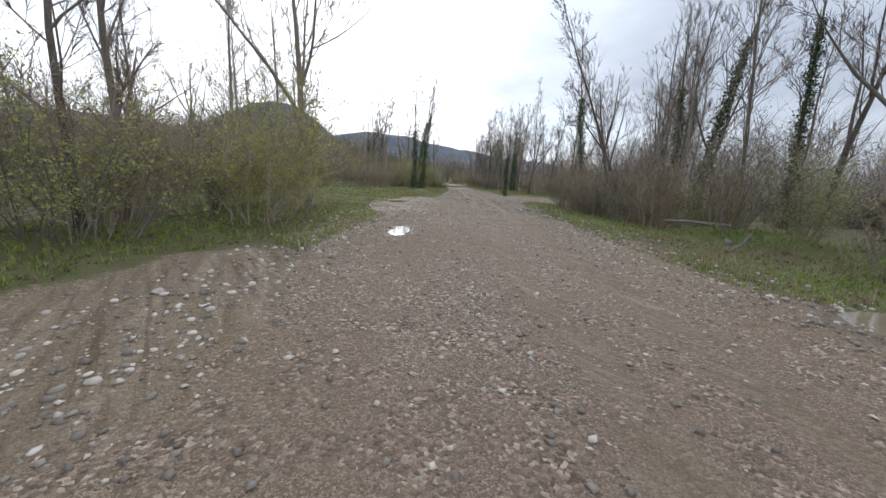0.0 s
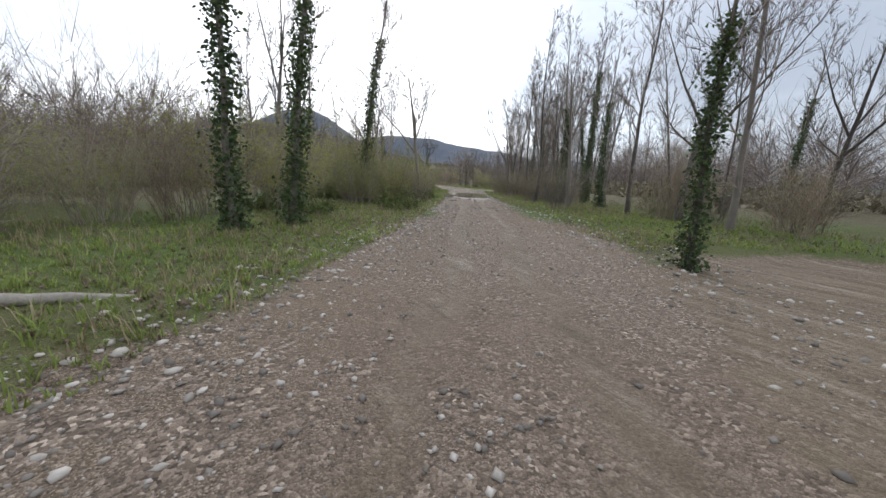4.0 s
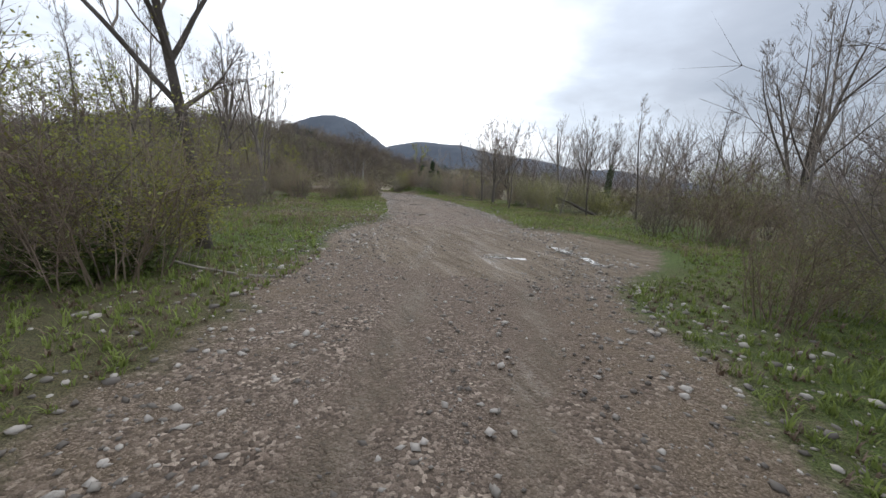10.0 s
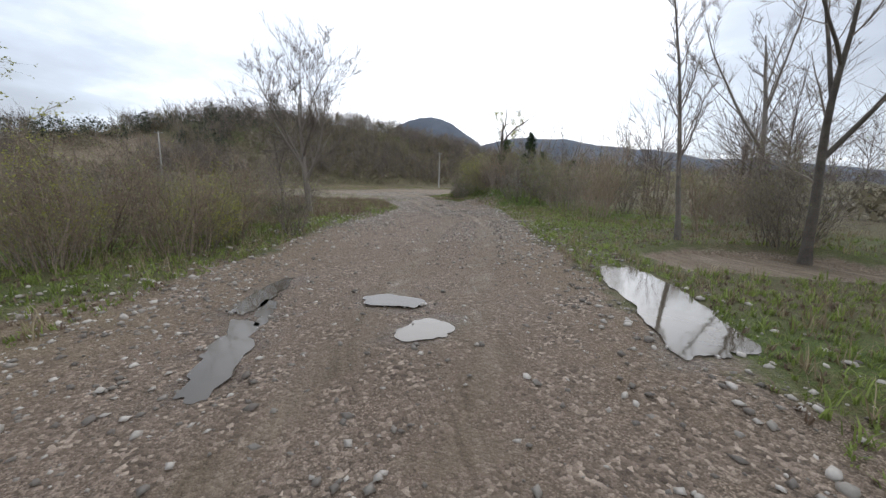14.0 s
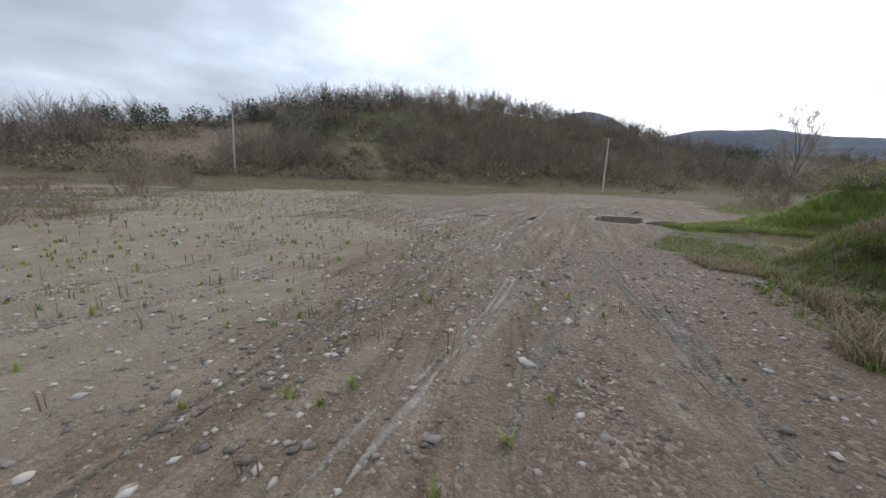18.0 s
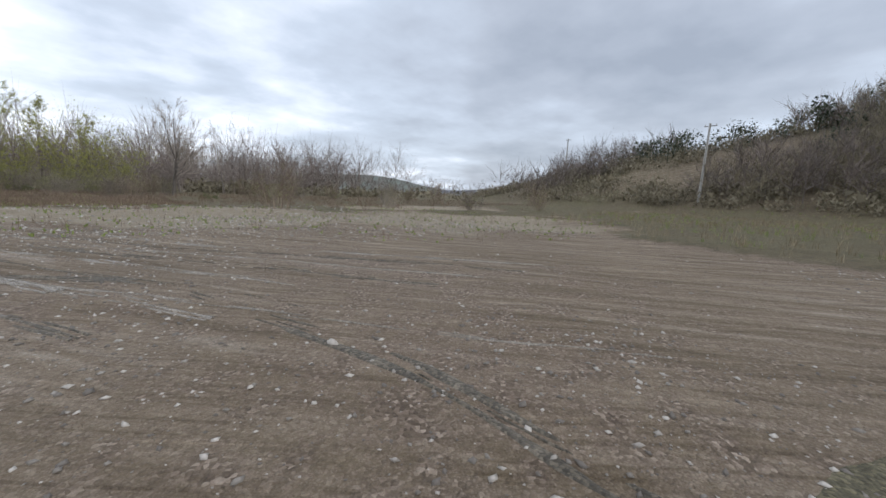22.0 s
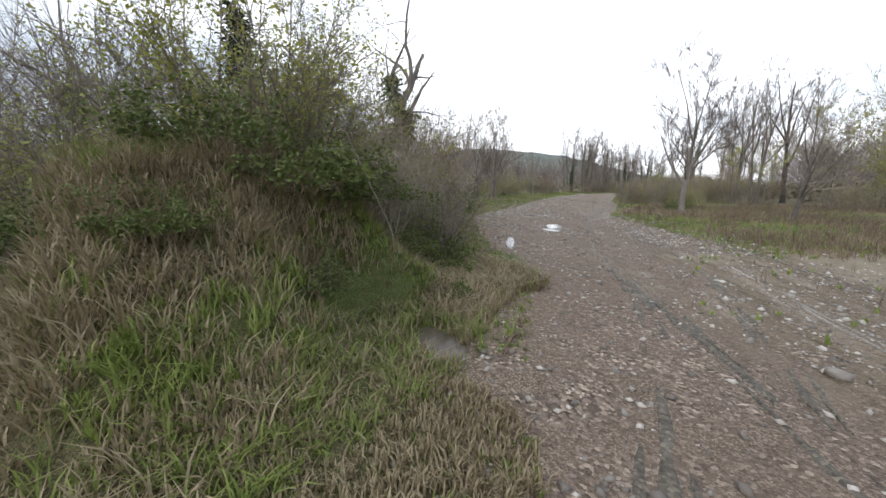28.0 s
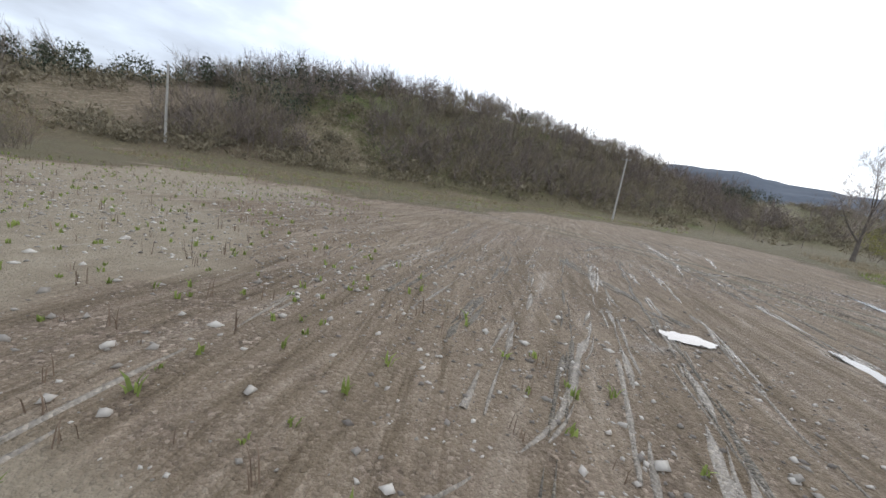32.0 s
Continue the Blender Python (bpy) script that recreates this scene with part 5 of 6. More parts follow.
# how many, the stretch of land, kinds, sizes
BELTS = [
    (46, (-38, 2, 100, 112), [*BRUSH, OLIVE[1], BRAMBLE[0]], (0.35, 0.65)),
    (34, (-34, 6, 112, 120), [*WEEDS], (0.45, 1.0)),
    (22, (4, 24, 152, 186), [*BRUSH, *WEEDS], (0.35, 0.7)),
    (20, (-46, -18, 118, 136), [*WEEDS, BRUSH[0], BRUSH[1]], (0.4, 0.9)),
]
GRASS_PATCHES = [
    (7200, (6.6, 13, 128.5, 136.5), 0.17, GRASS_DRY, 8), (3000, (6.5, 13, 128.5, 136.5), 0.13, GRASS, 9), (11000, (3.0, 15, 139.5, 147), 0.17, GRASS, 9),
    (800, (4.3, 7.2, 130.5, 137), 0.06, GRASS, 6), (1700, (4.3, 7.2, 130.5, 137), 0.08, GRASS_DRY, 6), (7500, (-16, 11, 98, 123), 0.27, WEED_BROWN, 7), (2600, (-16, 11, 98, 123), 0.12, GRASS, 8), (3000, (-16, 11, 98, 123), 0.16, GRASS_DRY, 7),
    (2400, (3, 26, 143, 188), 0.30, GRASS_DRY, 7), (2600, (3, 20, 138, 165), 0.18, GRASS, 8),
    (3000, (-60, -8, 140, 205), 0.36, GRASS_DRY, 7), (1800, (-60, -8, 140, 205), 0.24, GRASS, 7), (2400, (-60, -10, 96, 128), 0.36, WEED_BROWN, 8),
]

# ---- woods on both sides of the track ----
random.seed(5)
rs_w = np.random.RandomState(17)


def hero(proto, rows):
    for row in rows:
        x, y, s = row[:3]
        plant(proto, x, y, s, **(row[3] if len(row) > 3 else {}))


for proto, rows in HEROES:
    hero(proto, rows)


def strip(side, a, b, lo, hi, count, pick, scale=(0.8, 1.15), gap=0.4):
    """Plants between the distances lo and hi from the road's edge, from a to b metres along it; side 1 is west."""
    made = tries = 0
    while made < count and tries < count * 8:
        tries += 1
        at, off = random.uniform(a, b), lo + (hi - lo) * random.random() ** 1.25
        gone = 0.0
        for p, q in zip(ROAD[:-1], ROAD[1:]):
            ll = math.hypot(q[0] - p[0], q[1] - p[1])
            if gone + ll >= at:
                break
            gone += ll
        t = (at - gone) / ll
        nx, ny = -(q[1] - p[1]) / ll * side, (q[0] - p[0]) / ll * side
        w = p[2] + t * (q[2] - p[2]) + off
        x, y = p[0] + t * (q[0] - p[0]) + nx * w, p[1] + t * (q[1] - p[1]) + ny * w
        if not clear_of_way(x, y, gap):
            continue
        plant(random.choice(pick), x, y, random.uniform(*scale), lean=(random.gauss(0, 2.5), random.gauss(0, 2.5)), tall=random.uniform(0.9, 1.15))
        made += 1


for row in STRIPS:
    strip(*row)


def belt(count, box, pick, scale):
    """Bushes spread over a stretch of open land."""
    made = 0
    while made < count:
        x, y = random.uniform(box[0], box[1]), random.uniform(box[2], box[3])
        if clear_of_way(x, y, 1.0):
            plant(random.choice(pick), x, y, random.uniform(*scale), tall=random.uniform(0.85, 1.15))
        made += 1


for row in BELTS:
    belt(*row)


# ---- farther woods: whole stands, too many to count ----
def stand(name, label, spots, kind_fn, mat):
    v, f, n = [], [], 0
    for x, y, z, h in spots:
        vv, ff = kind_fn(x, y, z, h)
        v.append(vv)
        f.append(ff + n)
        n += len(vv)
    ob = new(name, mesh_np(name, np.concatenate(v), np.concatenate(f), mat))
    return tagged(ob, label, "woodland", kind="stuff")


def bare_far(x, y, z, h, many=70, thick=1.0):
    """A bare tree seen from far: a thin trunk and many fine upward twigs as slim slivers."""
    b = max(6, many // 9)
    d = rs_w.normal(size=(b, 3))
    d /= np.linalg.norm(d, axis=1)[:, None]
    wide, mid = rs_w.uniform(0.26, 0.42), rs_w.uniform(0.48, 0.62)
    end = d * rs_w.uniform(0.3, 1, b)[:, None] ** 0.45 * np.array([h * wide, h * wide, h * (0.96 - mid)]) + np.array([0, 0, h * mid])
    start = np.stack([end[:, 0] * 0.05, end[:, 1] * 0.05, h * 0.12 + 0.5 * (end[:, 2] - h * 0.12)], 1)
    m = many - b
    pick, at = rs_w.randint(0, b, m), rs_w.uniform(0.3, 1.0, m)[:, None]
    root = start[pick] + (end - start)[pick] * at
    way = (end - start)[pick] * 0.55 + rs_w.normal(size=(m, 3)) * h * 0.11 + np.array([0, 0, h * 0.05])
    tip = np.concatenate([end, root + way * rs_w.uniform(0.4, 1.0, m)[:, None]])
    base = np.concatenate([start, root])
    w = np.cross(tip - base, rs_w.normal(size=(many, 3)))
    size = np.concatenate([np.full(b, 1.8), rs_w.uniform(0.6, 1.4, m)])[:, None]
    w *= thick * (0.009 + 0.007 * h / 8) * size / (np.linalg.norm(w, axis=1)[:, None] + 1e-6)
    k = np.array([[-0.07, 0, -0.2], [0.07, 0, -0.2], [0, 0, h * 0.8], [0, -0.07, -0.2], [0, 0.07, -0.2], [0, 0, h * 0.8]]) * np.array([h / 9, h / 9, 1])
    vv = np.concatenate([np.stack([base - w, base + w, tip], 1).reshape(-1, 3), k])
    ff = np.arange(len(vv)).reshape(-1, 3)
    return vv + np.array([x, y, z]), ff


def scrub_far(x, y, z, h, many=84):
    """A mound of scrub: small leafy slivers in a ragged dome."""
    m = many
    d = rs_w.normal(size=(m, 3))
    d[:, 2] = np.abs(d[:, 2])
    d /= np.linalg.norm(d, axis=1)[:, None]
    p = d * h * rs_w.uniform(0.35, 1.0, m)[:, None] * np.array([0.9, 0.9, 0.85])
    s = h * 0.085 * rs_w.uniform(0.5, 1.5, (m, 1))
    e1, e2 = rs_w.normal(size=(m, 3)), rs_w.normal(size=(m, 3))
    e2[:, 2] += 0.8
    vv = np.stack([p - e1 * s * 0.5, p + e1 * s * 0.5, p + e2 * s], 1).reshape(-1, 3)
    return vv + np.array([x, y, z]), np.arange(3 * m).reshape(-1, 3)


def pine_far(x, y, z, h, many=120):
    """A pine seen from far: a thin stem and a ragged dark crown of small tufts."""
    m = many
    d = rs_w.normal(size=(m, 3))
    d /= np.linalg.norm(d, axis=1)[:, None]
    wide = rs_w.uniform(0.24, 0.36)
    lump = 1 + 0.35 * np.sin(d[:, 0] * 5 + x) * np.cos(d[:, 1] * 4 + y)
    p = d * (rs_w.uniform(0.3, 1.0, m) ** 0.6 * lump)[:, None] * np.array([h * wide, h * wide, h * 0.46]) + np.array([0, 0, h * 0.54])
    t = h * 0.05 * rs_w.uniform(0.5, 1.5, (m, 1))
    e1, e2 = rs_w.normal(size=(m, 3)), rs_w.normal(size=(m, 3))
    stem = np.array([[-0.012, 0, -0.02], [0.012, 0, -0.02], [0, 0, 0.8], [0, -0.012, -0.02], [0, 0.012, -0.02], [0, 0, 0.8]]) * h
    vv = np.concatenate([np.stack([p - e1 * t * 0.5, p + e1 * t * 0.5, p + e2 * t * 0.7], 1).reshape(-1, 3), stem])
    return vv + np.array([x, y, z]), np.arange(len(vv)).reshape(-1, 3)


def spread(n, box, test, hlo, hhi):
    out, tries = [], 0
    while len(out) < n and tries < 12:
        tries += 1
        x, y = rs_w.uniform(box[0], box[1], 3 * n), rs_w.uniform(box[2], box[3], 3 * n)
        ok = test(x, y)
        x, y = x[ok], y[ok]
        z = ground_z(x, y)
        out += [(a, b, c - 0.1, h) for a, b, c, h in zip(x, y, z, rs_w.uniform(hlo, hhi, len(x)))]
    return out[:n]


def off_way(x, y, gap):
    d, _, w = along(x, y, ROAD)
    return (d > w + gap) & (open_mask(x, y) < 0.01) & (along(x, y, DRIVEN)[0] > gap)


def on_hill(x, y):
    d, _, _ = along(x, y, HILL)
    return d < 41


# valley woods west and east of the track
west = spread(560, (-80, 14, -60, 92), lambda x, y: off_way(x, y, 20) & (x < along_x(y) - 22), 7, 13)
east = spread(520, (25, 120, -60, 150), lambda x, y: off_way(x, y, 20) & (x > along_x(y) + 21), 7, 13)
stand("woodland", "bare grey-brown valley woods behind the verge trees", west, lambda *a: bare_far(*a, many=230), WOODS_FAR)
stand("woodland", "bare grey-brown valley woods behind the verge trees", east, lambda *a: bare_far(*a, many=230), WOODS_FAR)
low = spread(900, (-70, 95, -60, 135), lambda x, y: off_way(x, y, 17) & ((x > along_x(y)) | (y < 92)), 1.4, 3.2)
stand("underbrush", "brown and olive underbrush between the trees", low, lambda *a: scrub_far(*a, many=230), HILL_SCRUB)
# the hill by the clearing
def wooded(x, y):
    return on_hill(x, y) & (hill_height(x, y) > 1.5) & ((fnoise(x, y, 17, 72) + 0.5 * fnoise(x, y, 6, 73) < 0.28) | (hill_height(x, y) > 13))


hill_spots = spread(2300, (-135, 20, 108, 295), wooded, 3.6, 7.8)
stand("hillside_woods", "leafless olive-brown woods covering the hillside", spread(1300, (-135, 20, 108, 295), lambda x, y: wooded(x, y) & (fnoise(x, y, 24, 74) > -0.1), 3.0, 6.5), lambda *a: bare_far(*a, many=90, thick=1.8), HILL_SCRUB)
stand("hillside_woods", "leafless brown woods covering the hillside", hill_spots, lambda *a: bare_far(*a, many=90, thick=1.6), WOODS_FAR)
hill_spots = spread(900, (20, 240, 270, 470), lambda x, y: on_hill(x, y) & (hill_height(x, y) > 1.5), 4.0, 7.5)
stand("hillside_woods", "leafless brown woods covering the hillside", hill_spots, lambda *a: bare_far(*a, many=70, thick=2.4), WOODS_FAR)
fir_spots = spread(330, (-130, 40, 110, 330), lambda x, y: on_hill(x, y) & (hill_height(x, y) > 8) & (fnoise(x, y, 26, 71) > 0.05), 2.6, 5.4)
stand("hillside_evergreens", "dark round-topped pines scattered along the hilltop", fir_spots, pine_far, WOODS_GREEN)
scrub_spots = spread(5200, (-150, 60, 95, 340), lambda x, y: on_hill(x, y) & (hill_height(x, y) > 0.8) & (fnoise(x, y, 11, 75) + 0.5 * fnoise(x, y, 4, 76) < 0.3), 0.8, 2.8)
stand("hillside_scrub", "olive and brown scrub on the lower slope", scrub_spots, scrub_far, HILL_SCRUB)
# the plain all round, and the far slopes
plain = spread(1500, (-330, 330, -330, 420), lambda x, y: (np.hypot(x + 5, y - 140) > 85) & ~on_hill(x, y) & off_way(x, y, 25) & (np.hypot(x - 22, y - 30) > 80), 6, 11)
stand("distant_woods", "distant bare woods round the valley", plain, lambda *a: bare_far(*a, many=80, thick=1.8), WOODS_FAR)
plain2 = spread(1500, (-300, 300, -300, 420), lambda x, y: (np.hypot(x + 8, y - 145) > 62) & ~on_hill(x, y) & off_way(x, y, 25) & (np.hypot(x - 22, y - 30) > 70), 2, 4)
stand("distant_scrub", "distant olive scrub round the valley", plain2, scrub_far, HILL_SCRUB)

# ---- poles, dead wood, stones ----
def ground_at(x, y):
    return float(ground_z(np.array([x]), np.array([y]))[0])


def utility_pole(x, y, h, turn, arms=1):
    root = thing("utility_pole", "pale weathered overhead line pole at the foot of the hill", "pole", "poles along the hill")
    p = Pile()
    p.tube([(0, 0, -0.4), (0, 0, h * 0.5), (0, 0, h)], [0.17, 0.14, 0.11], 10)
    p.tube([(0, 0, h), (0, 0, h + 0.03), (0, 0, h + 0.04)], [0.12, 0.12, 0.01], 10)
    child("post", p.mesh("post", POLE_MAT, True), root)
    for k in range(arms):
        z = h - 0.25 - 0.7 * k
        bm = bmesh.new()
        bmesh.ops.create_cube(bm, size=1, matrix=Matrix.Translation((0, 0.16, z)) @ Matrix.Diagonal((1.5, 0.09, 0.09, 1)))
        bmesh.ops.bevel(bm, geom=bm.edges[:], offset=0.012, segments=1, affect="EDGES")
        me = bpy.data.meshes.new("crossarm")
        bm.to_mesh(me)
        bm.free()
        me.materials.append(METAL_DARK)
        child("crossarm", me, root)
        for dx in (-0.65, 0.0, 0.65):
            q = Pile()
            q.tube([(dx, 0.16, z + 0.045), (dx, 0.16, z + 0.11), (dx, 0.16, z + 0.12), (dx, 0.16, z + 0.17), (dx, 0.16, z + 0.18), (dx, 0.16, z + 0.24)], [0.02, 0.02, 0.06, 0.05, 0.065, 0.02], 8)
            child("insulator", q.mesh("insulator", INSULATOR, True), root)
    root.matrix_basis = pose(x, y, ground_at(x, y), 0, random.gauss(0, 0.6), turn)


for row in POLES:
    utility_pole(*row)


def dead_log(x, y, length, radius, turn, seed, branches=3, label="fallen pale dead log lying in the grass", mat=LOGWOOD, rise=4):
    rs = np.random.RandomState(seed)
    root = thing("fallen_log", label, "log", "dead wood on the ground")
    p = Pile()
    line = bent((0, 0, radius * 0.6), (1, 0, math.tan(radians(rise))), length, 8, 0.05, 0, rs)
    p.tube(line, radius * np.linspace(1, 0.5, 9) * rs.uniform(0.88, 1.1, 9), 8)
    for end, nxt, r in ((0, 1, radius), (8, 7, radius * 0.5)):
        p.tube([line[end], line[end] + (line[end] - line[nxt]) * 0.02], [r, 0.004], 8)
    child("stem", p.mesh("stem", mat, True), root)
    for k in range(branches):
        q = Pile()
        i = rs.randint(2, 8)
        br = bent(line[i], side_way(line[i] - line[i - 1], radians(rs.uniform(30, 60)), rs.uniform(0.3, 2.6)), length * rs.uniform(0.15, 0.35), 4, 0.15, 0, rs)
        q.tube(br, radius * 0.35 * np.linspace(1, 0.25, 5), 5)
        child("branch_stub", q.mesh("branch_stub", mat, True), root)
    root.matrix_basis = pose(x, y, ground_at(x, y), 0, 0, turn)


for row in LOGS:
    dead_log(*row)


def stone_arrays(rs, n):
    """Rounded uneven stones: a twelve-sided ball, pushed about; n variants as (verts, faces)."""
    bm = bmesh.new()
    bmesh.ops.create_icosphere(bm, subdivisions=1, radius=1)
    base = np.array([v.co[:] for v in bm.verts])
    tri = np.array([[v.index for v in f.verts] for f in bm.faces])
    bm.free()
    out = []
    for _ in range(n):
        b = base * (1 + rs.normal(size=(len(base), 1)) * 0.13) * np.array([rs.uniform(0.8, 1.3), rs.uniform(0.7, 1.05), rs.uniform(0.42, 0.7)])
        out.append(b)
    return out, tri


STONE_SHAPES, STONE_TRI = stone_arrays(np.random.RandomState(3), 9)
PEBBLE_TRI = np.array([[0, 2, 4], [2, 1, 4], [1, 3, 4], [3, 0, 4], [2, 0, 5], [1, 2, 5], [3, 1, 5], [0, 3, 5]])
rs_p = np.random.RandomState(4)
PEBBLE_SHAPES = [np.array([[1, 0, 0], [-1, 0, 0], [0, 1, 0], [0, -1, 0], [0, 0, 1], [0, 0, -1.0]]) * np.array([rs_p.uniform(0.8, 1.4), rs_p.uniform(0.7, 1.1), rs_p.uniform(0.45, 0.8)]) + rs_p.normal(size=(6, 3)) * 0.16 for _ in range(12)]


def scatter_stones(name, label, spots, sizes, seed, mat=STONE, shapes=PEBBLE_SHAPES, tri=PEBBLE_TRI, round_off=False):
    rs = np.random.RandomState(seed)
    n = len(spots)
    a = rs.uniform(0, 6.283, n)
    v = np.array(shapes)[rs.randint(0, len(shapes), n)]
    c, s = np.cos(a)[:, None], np.sin(a)[:, None]
    x, y = v[..., 0] * c - v[..., 1] * s, v[..., 0] * s + v[..., 1] * c
    v = np.stack([x, y, v[..., 2]], -1) * sizes[:, None, None]
    z = ground_z(spots[:, 0], spots[:, 1]) + sizes * rs.uniform(0.0, 0.3, n)
    v += np.stack([spots[:, 0], spots[:, 1], z], 1)[:, None]
    k = np.asarray(tri)[None] + (np.arange(n) * v.shape[1])[:, None, None]
    ob = new(name, mesh_np(name, v.reshape(-1, 3), k.reshape(-1, 3), mat, round_off))
    return tagged(ob, label, "gravel", kind="stuff")


def where(n, box, test, rs):
    out = np.zeros((0, 2))
    for _ in range(12):
        p = np.stack([rs.uniform(box[0], box[1], 4 * n), rs.uniform(box[2], box[3], 4 * n)], 1)
        out = np.concatenate([out, p[test(p[:, 0], p[:, 1], rs)]])
        if len(out) >= n:
            break
    return out[:n]


rs_s = np.random.RandomState(8)


def on_road(x, y, rs):
    d, _, w = along(x, y, ROAD)
    r = road_mask(x, y)
    edge = smooth(0.35, 1.0, d / np.maximum(w, 0.1))
    patch = smooth(-0.25, 0.5, fnoise(x, y, 3.2, 81))
    rough = 1 + 1.2 * ((y > 104) & (y < 126)) + 0.8 * (y < -12)
    return (rs.uniform(size=len(x)) < 0.7 * rough * r * (0.12 + 0.5 * edge + 0.5 * patch) * (1 - 0.7 * ruts(x, y))) & (puddle_field(x, y) < 0.22)


box = (-4, 34, -28, 136)
spots = where(68000, box, on_road, rs_s)
scatter_stones("gravel", "loose grey-brown river gravel strewn over the track", spots, 0.010 + 0.034 * rs_s.uniform(size=len(spots)) ** 3.4, 5, round_off=True)


def on_flat(x, y, rs):
    o = open_mask(x, y)
    patch = smooth(-0.1, 0.6, fnoise(x, y, 4.5, 83))
    return (rs.uniform(size=len(x)) < o * (0.06 + 0.8 * patch)) & (puddle_field(x, y) < 0.0)


spots = where(26000, (-22, 8, 123, 160), on_flat, rs_s)
scatter_stones("gravel", "small wet pebbles strewn over the mud flat", spots, 0.008 + 0.028 * rs_s.uniform(size=len(spots)) ** 4.0, 6, round_off=True)


def on_verge(x, y, rs):
    d, _, w = along(x, y, ROAD)
    return (rs.uniform(size=len(x)) < 1 - smooth(0.2, 1.6, np.abs(d - w - 0.1))) & (puddle_field(x, y) < 0.05)


spots = where(7000, (-24, 6, 119, 142), lambda x, y, rs: np.max([blob(x, y, *s[:5], 0.2, 61) for s in SAND], 0) > -0.15, rs_s)
scatter_stones("silt_gravel", "pale pebbles scattered over the dry silt", spots, 0.010 + 0.055 * rs_s.uniform(size=len(spots)) ** 5.0, 9, STONE_PALE, round_off=True)
spots = where(15000, (-4, 34, -28, 124), on_verge, rs_s)
scatter_stones("verge_gravel", "coarse pale stones thrown up along the track's edge", spots, 0.014 + 0.045 * rs_s.uniform(size=len(spots)) ** 3.0, 7, STONE, STONE_SHAPES, STONE_TRI, True)

# single larger stones, each a thing of its own
stone_meshes = [mesh_np("stone", b, STONE_TRI, STONE, True) for b in STONE_SHAPES]


def set_stone(x, y, s, label="pale rounded river stone lying loose on the ground"):
    ob = new("stone", random.choice(stone_meshes))
    ob.matrix_basis = pose(x, y, ground_at(x, y) + 0.25 * s, random.uniform(-12, 12), random.uniform(-12, 12), random.uniform(0, 360)) @ Matrix.Diagonal((s, s, s, 1))
    tagged(ob, label, "stone", "single stones on the ground")


for x, y, s in STONES:
    set_stone(x, y, s * 0.7)
spots = where(150, (4, 30, -27, 130), lambda x, y, rs: on_verge(x, y, rs) | (on_road(x, y, rs) & (rs.uniform(size=len(x)) < 0.3)), rs_s)
for x, y in spots:
    set_stone(x, y, random.uniform(0.04, 0.075))


# ---- grass and weeds: beyond counting ----
def blades(name, label, spots, height, mat, seed, per=9, width=0.012, splay=0.55):
    rs = np.random.RandomState(seed)
    n = len(spots) * per
    root = np.repeat(np.column_stack([spots, ground_z(spots[:, 0], spots[:, 1])]), per, 0)
    big = np.repeat(rs.uniform(0.6, 1.4, len(spots)), per)
    a, h = rs.uniform(0, 6.283, n), height * big * rs.uniform(0.5, 1.25, n)
    root[:, :2] += rs.normal(size=(n, 2)) * 0.055 * height / 0.25
    out = np.stack([np.cos(a), np.sin(a)], 1) * (h * splay * rs.uniform(0.2, 1.2, n))[:, None]
    w = np.stack([-np.sin(a), np.cos(a)], 1) * (width * rs.uniform(0.6, 1.6, n))[:, None]
    zero = np.zeros((n, 1))
    p0, p1 = root - np.c_[w, zero] - [0, 0, 0.02], root + np.c_[w, zero] - [0, 0, 0.02]
    mid = root + np.c_[out * 0.38, h[:, None] * 0.62]
    tip = root + np.c_[out, h[:, None] * 0.95]
    v = np.stack([p0, p1, mid + np.c_[w, zero] * 0.7, mid - np.c_[w, zero] * 0.7, tip], 1).reshape(-1, 3)
    k = (np.arange(n) * 5)[:, None]
    f = np.concatenate([k + [[0, 1, 2]], k + [[0, 2, 3]], k + [[3, 2, 4]]])
    ob = new(name, mesh_np(name, v, f, mat))
    return tagged(ob, label, "grass", kind="stuff")


rs_g = np.random.RandomState(12)


def green_at(x, y, rs, lo, hi, thr):
    d, _, w = along(x, y, ROAD)
    e = d - w
    g = 0.55 + 0.6 * fnoise(x, y, 7, 15) + 0.3 * fnoise(x, y, 2.2, 16)
    return (e > lo) & (e < hi) & (g > thr) & (rs.uniform(size=len(x)) < 1 - 0.75 * smooth(lo + 2, hi, e)) & (open_mask(x, y) < 0.03) & (puddle_field(x, y) < -0.05)


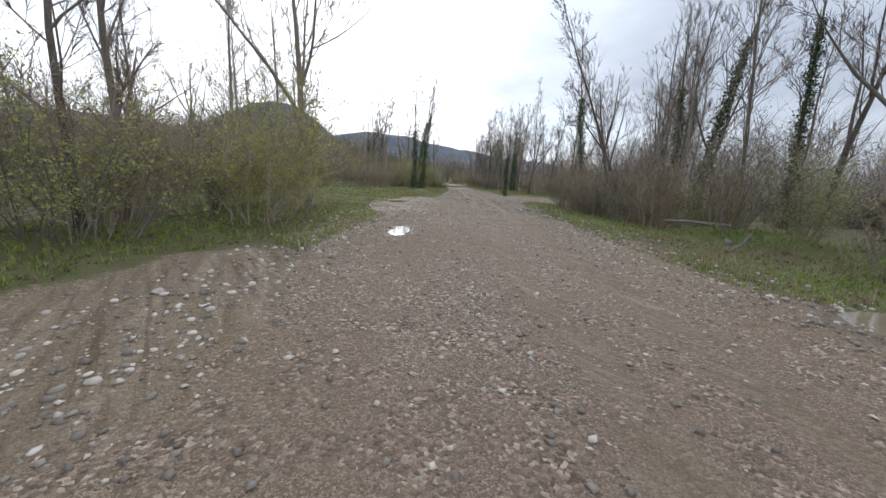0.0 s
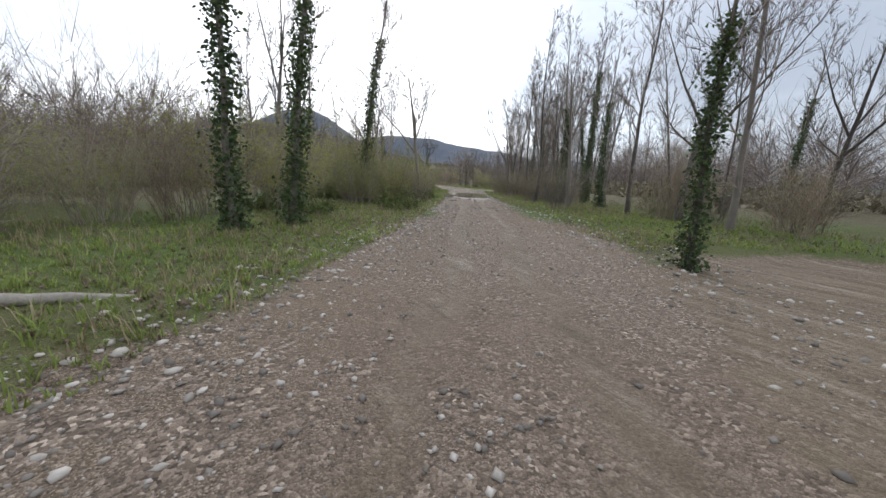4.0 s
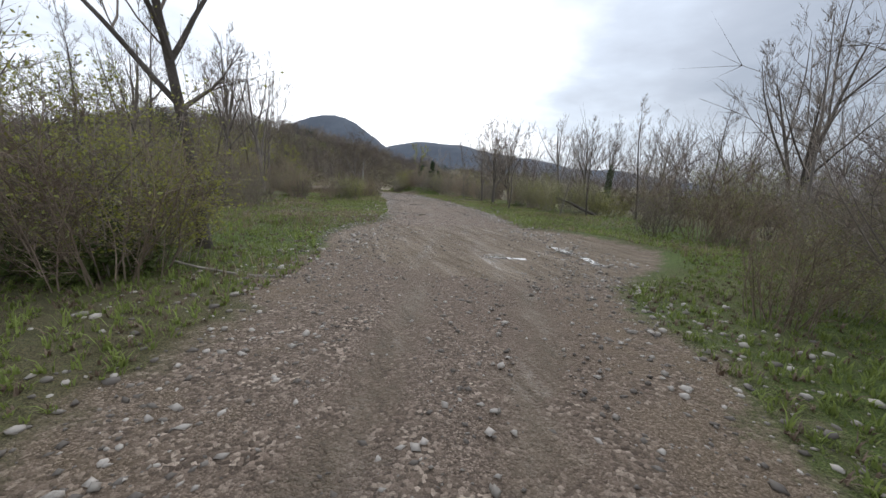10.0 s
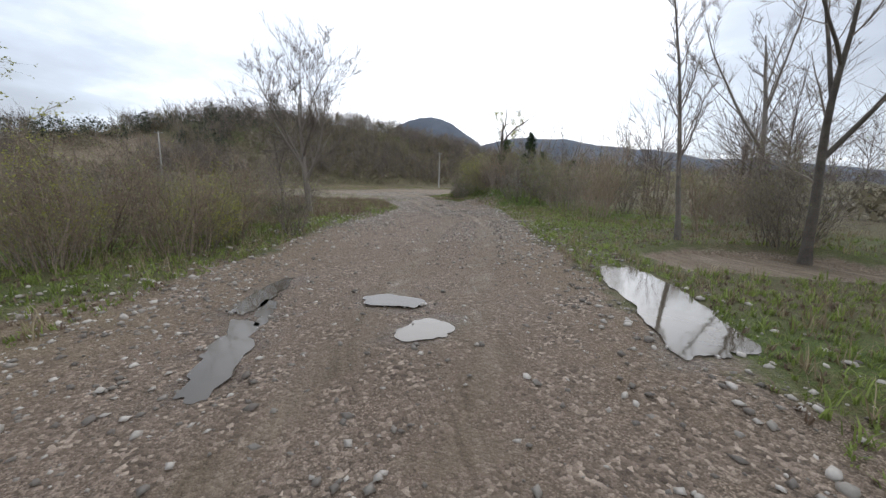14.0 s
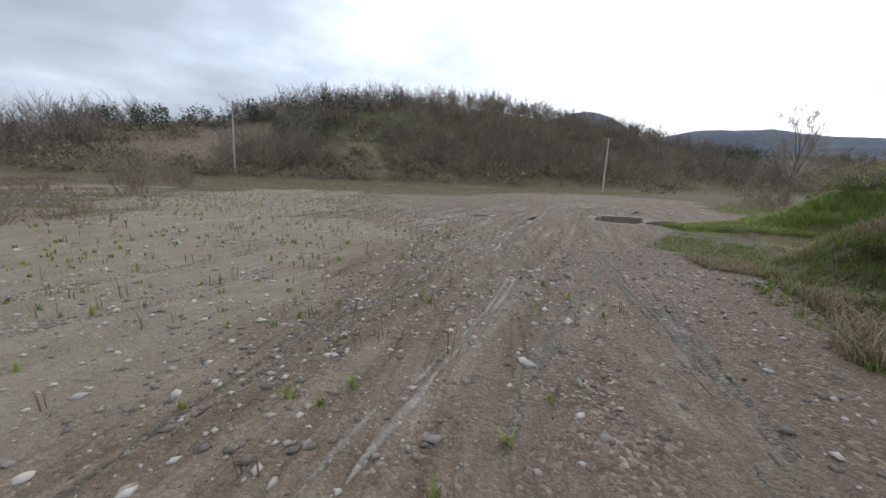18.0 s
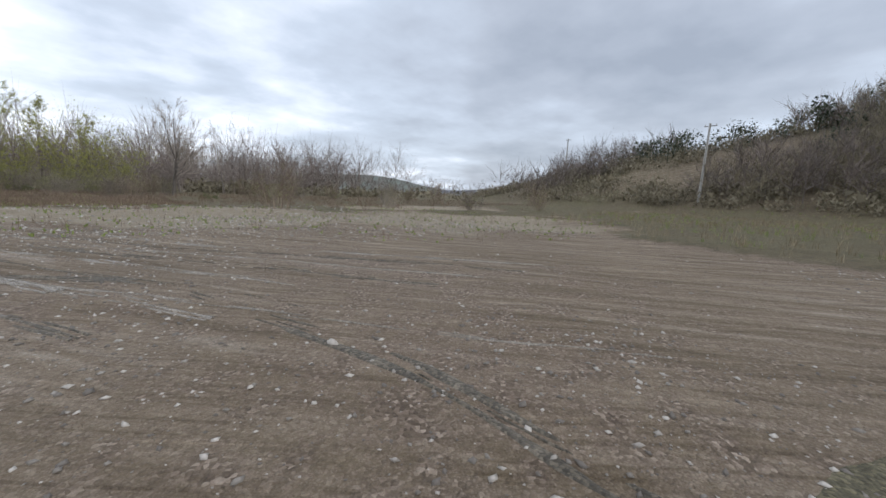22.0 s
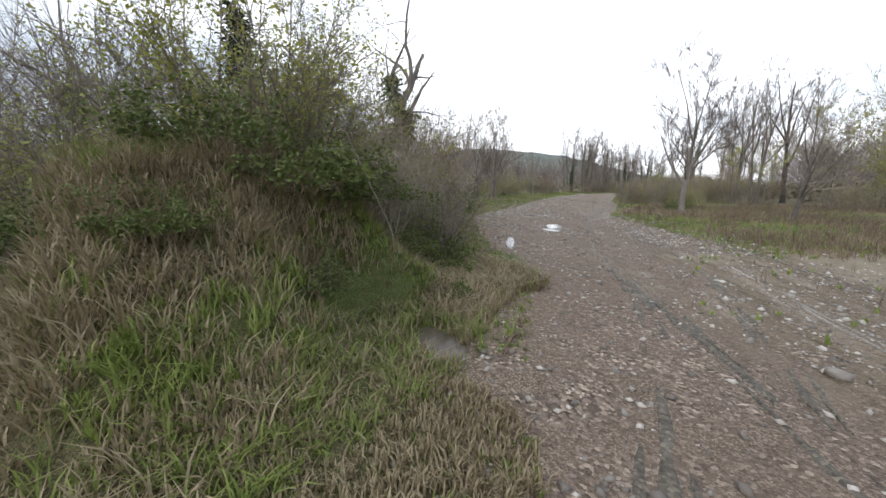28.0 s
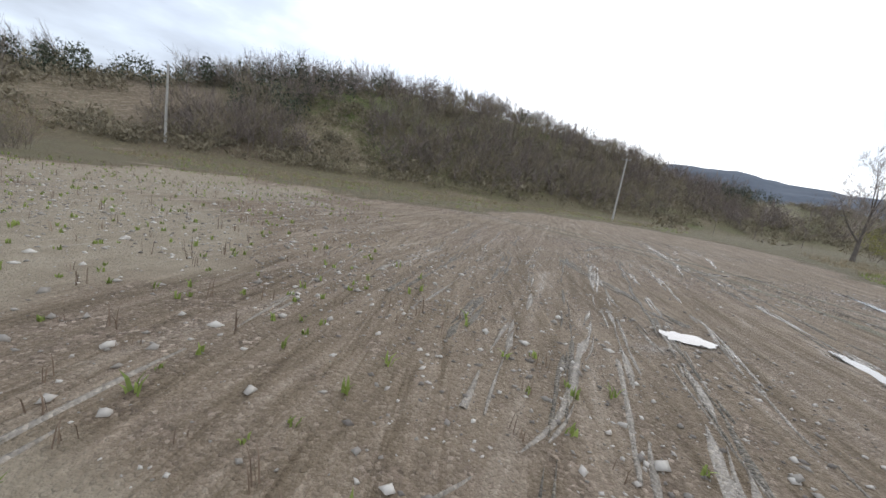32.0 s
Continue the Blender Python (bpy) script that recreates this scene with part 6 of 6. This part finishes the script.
spots = where(28000, (-2, 44, -28, 132), lambda x, y, rs: green_at(x, y, rs, -0.2, 10, 0.12), rs_g)
blades("grass", "fresh green grass along the verges", spots, 0.11, GRASS, 1, 7, 0.008, 1.1)
spots = where(52000, (6, 38, -28, 132), lambda x, y, rs: green_at(x, y, rs, -0.25, 6.5, -0.25), rs_g)
blades("turf", "short mixed green and olive turf on the verges", spots, 0.055, GRASS, 3, 6, 0.006, 1.6)
spots = where(26000, (6, 38, -28, 132), lambda x, y, rs: green_at(x, y, rs, -0.25, 7.5, -0.6), rs_g)
blades("dead_turf", "short dead brown grass and leaf litter on the verges", spots, 0.06, WEED_BROWN, 4, 6, 0.008, 1.8)
spots = where(11000, (-2, 44, -28, 132), lambda x, y, rs: green_at(x, y, rs, -0.3, 12, -0.2) & (fnoise(x, y, 3, 91) > -0.1), rs_g)
blades("dry_grass", "dry straw-coloured grass and stalks along the verges", spots, 0.20, GRASS_DRY, 2, 6, 0.006, 0.9)
for k, (n, bx, h, mat, per) in enumerate(GRASS_PATCHES):
    spots = where(n, bx, lambda x, y, rs: (open_mask(x, y) < (0.8 if k in (3, 4) else 0.4)) & (puddle_field(x, y) < -0.02) & (road_mask(x, y) < (0.7 if k < 5 else 0.3)) & ((fnoise(x, y, 4, 95 + k) > -0.35) | (k < 3)) & ((k > 1) | ((fnoise(x, y, 1.3, 98) > 0.02) == (mat is GRASS)) | (rs.uniform(size=len(x)) < 0.25)), rs_g)
    blades("grass" if mat is GRASS else "dry_grass", "tall rank grass beside the clearing" if mat is GRASS else "dry standing weeds beside the clearing", spots, h, mat, 30 + k, per, 0.006, 1.5 if k < 3 else 0.8)


def sparse(x, y, rs):
    return (rs.uniform(size=len(x)) < 0.5) & (np.max([blob(x, y, *s[:5], 0.2, 61) for s in SAND], 0) > 0.0)


spots = where(900, (-30, 6, 114, 146), sparse, rs_g)
blades("weeds", "sparse dead weed stalks standing in the pale silt", spots, 0.20, WEED_BROWN, 50, 4, 0.005, 0.45)
spots = where(1300, (-30, 6, 114, 146), sparse, rs_g)
blades("weeds", "sparse green seedlings in the pale silt", spots, 0.08, GRASS, 51, 6, 0.012, 0.9)
spots = where(170, (4.5, 13, 136.0, 140.6), lambda x, y, rs: puddle_field(x, y) > 0.05, rs_g)
blades("weeds", "green water weeds standing in the ditch water", spots, 0.10, GRASS, 60, 5, 0.005, 0.7)
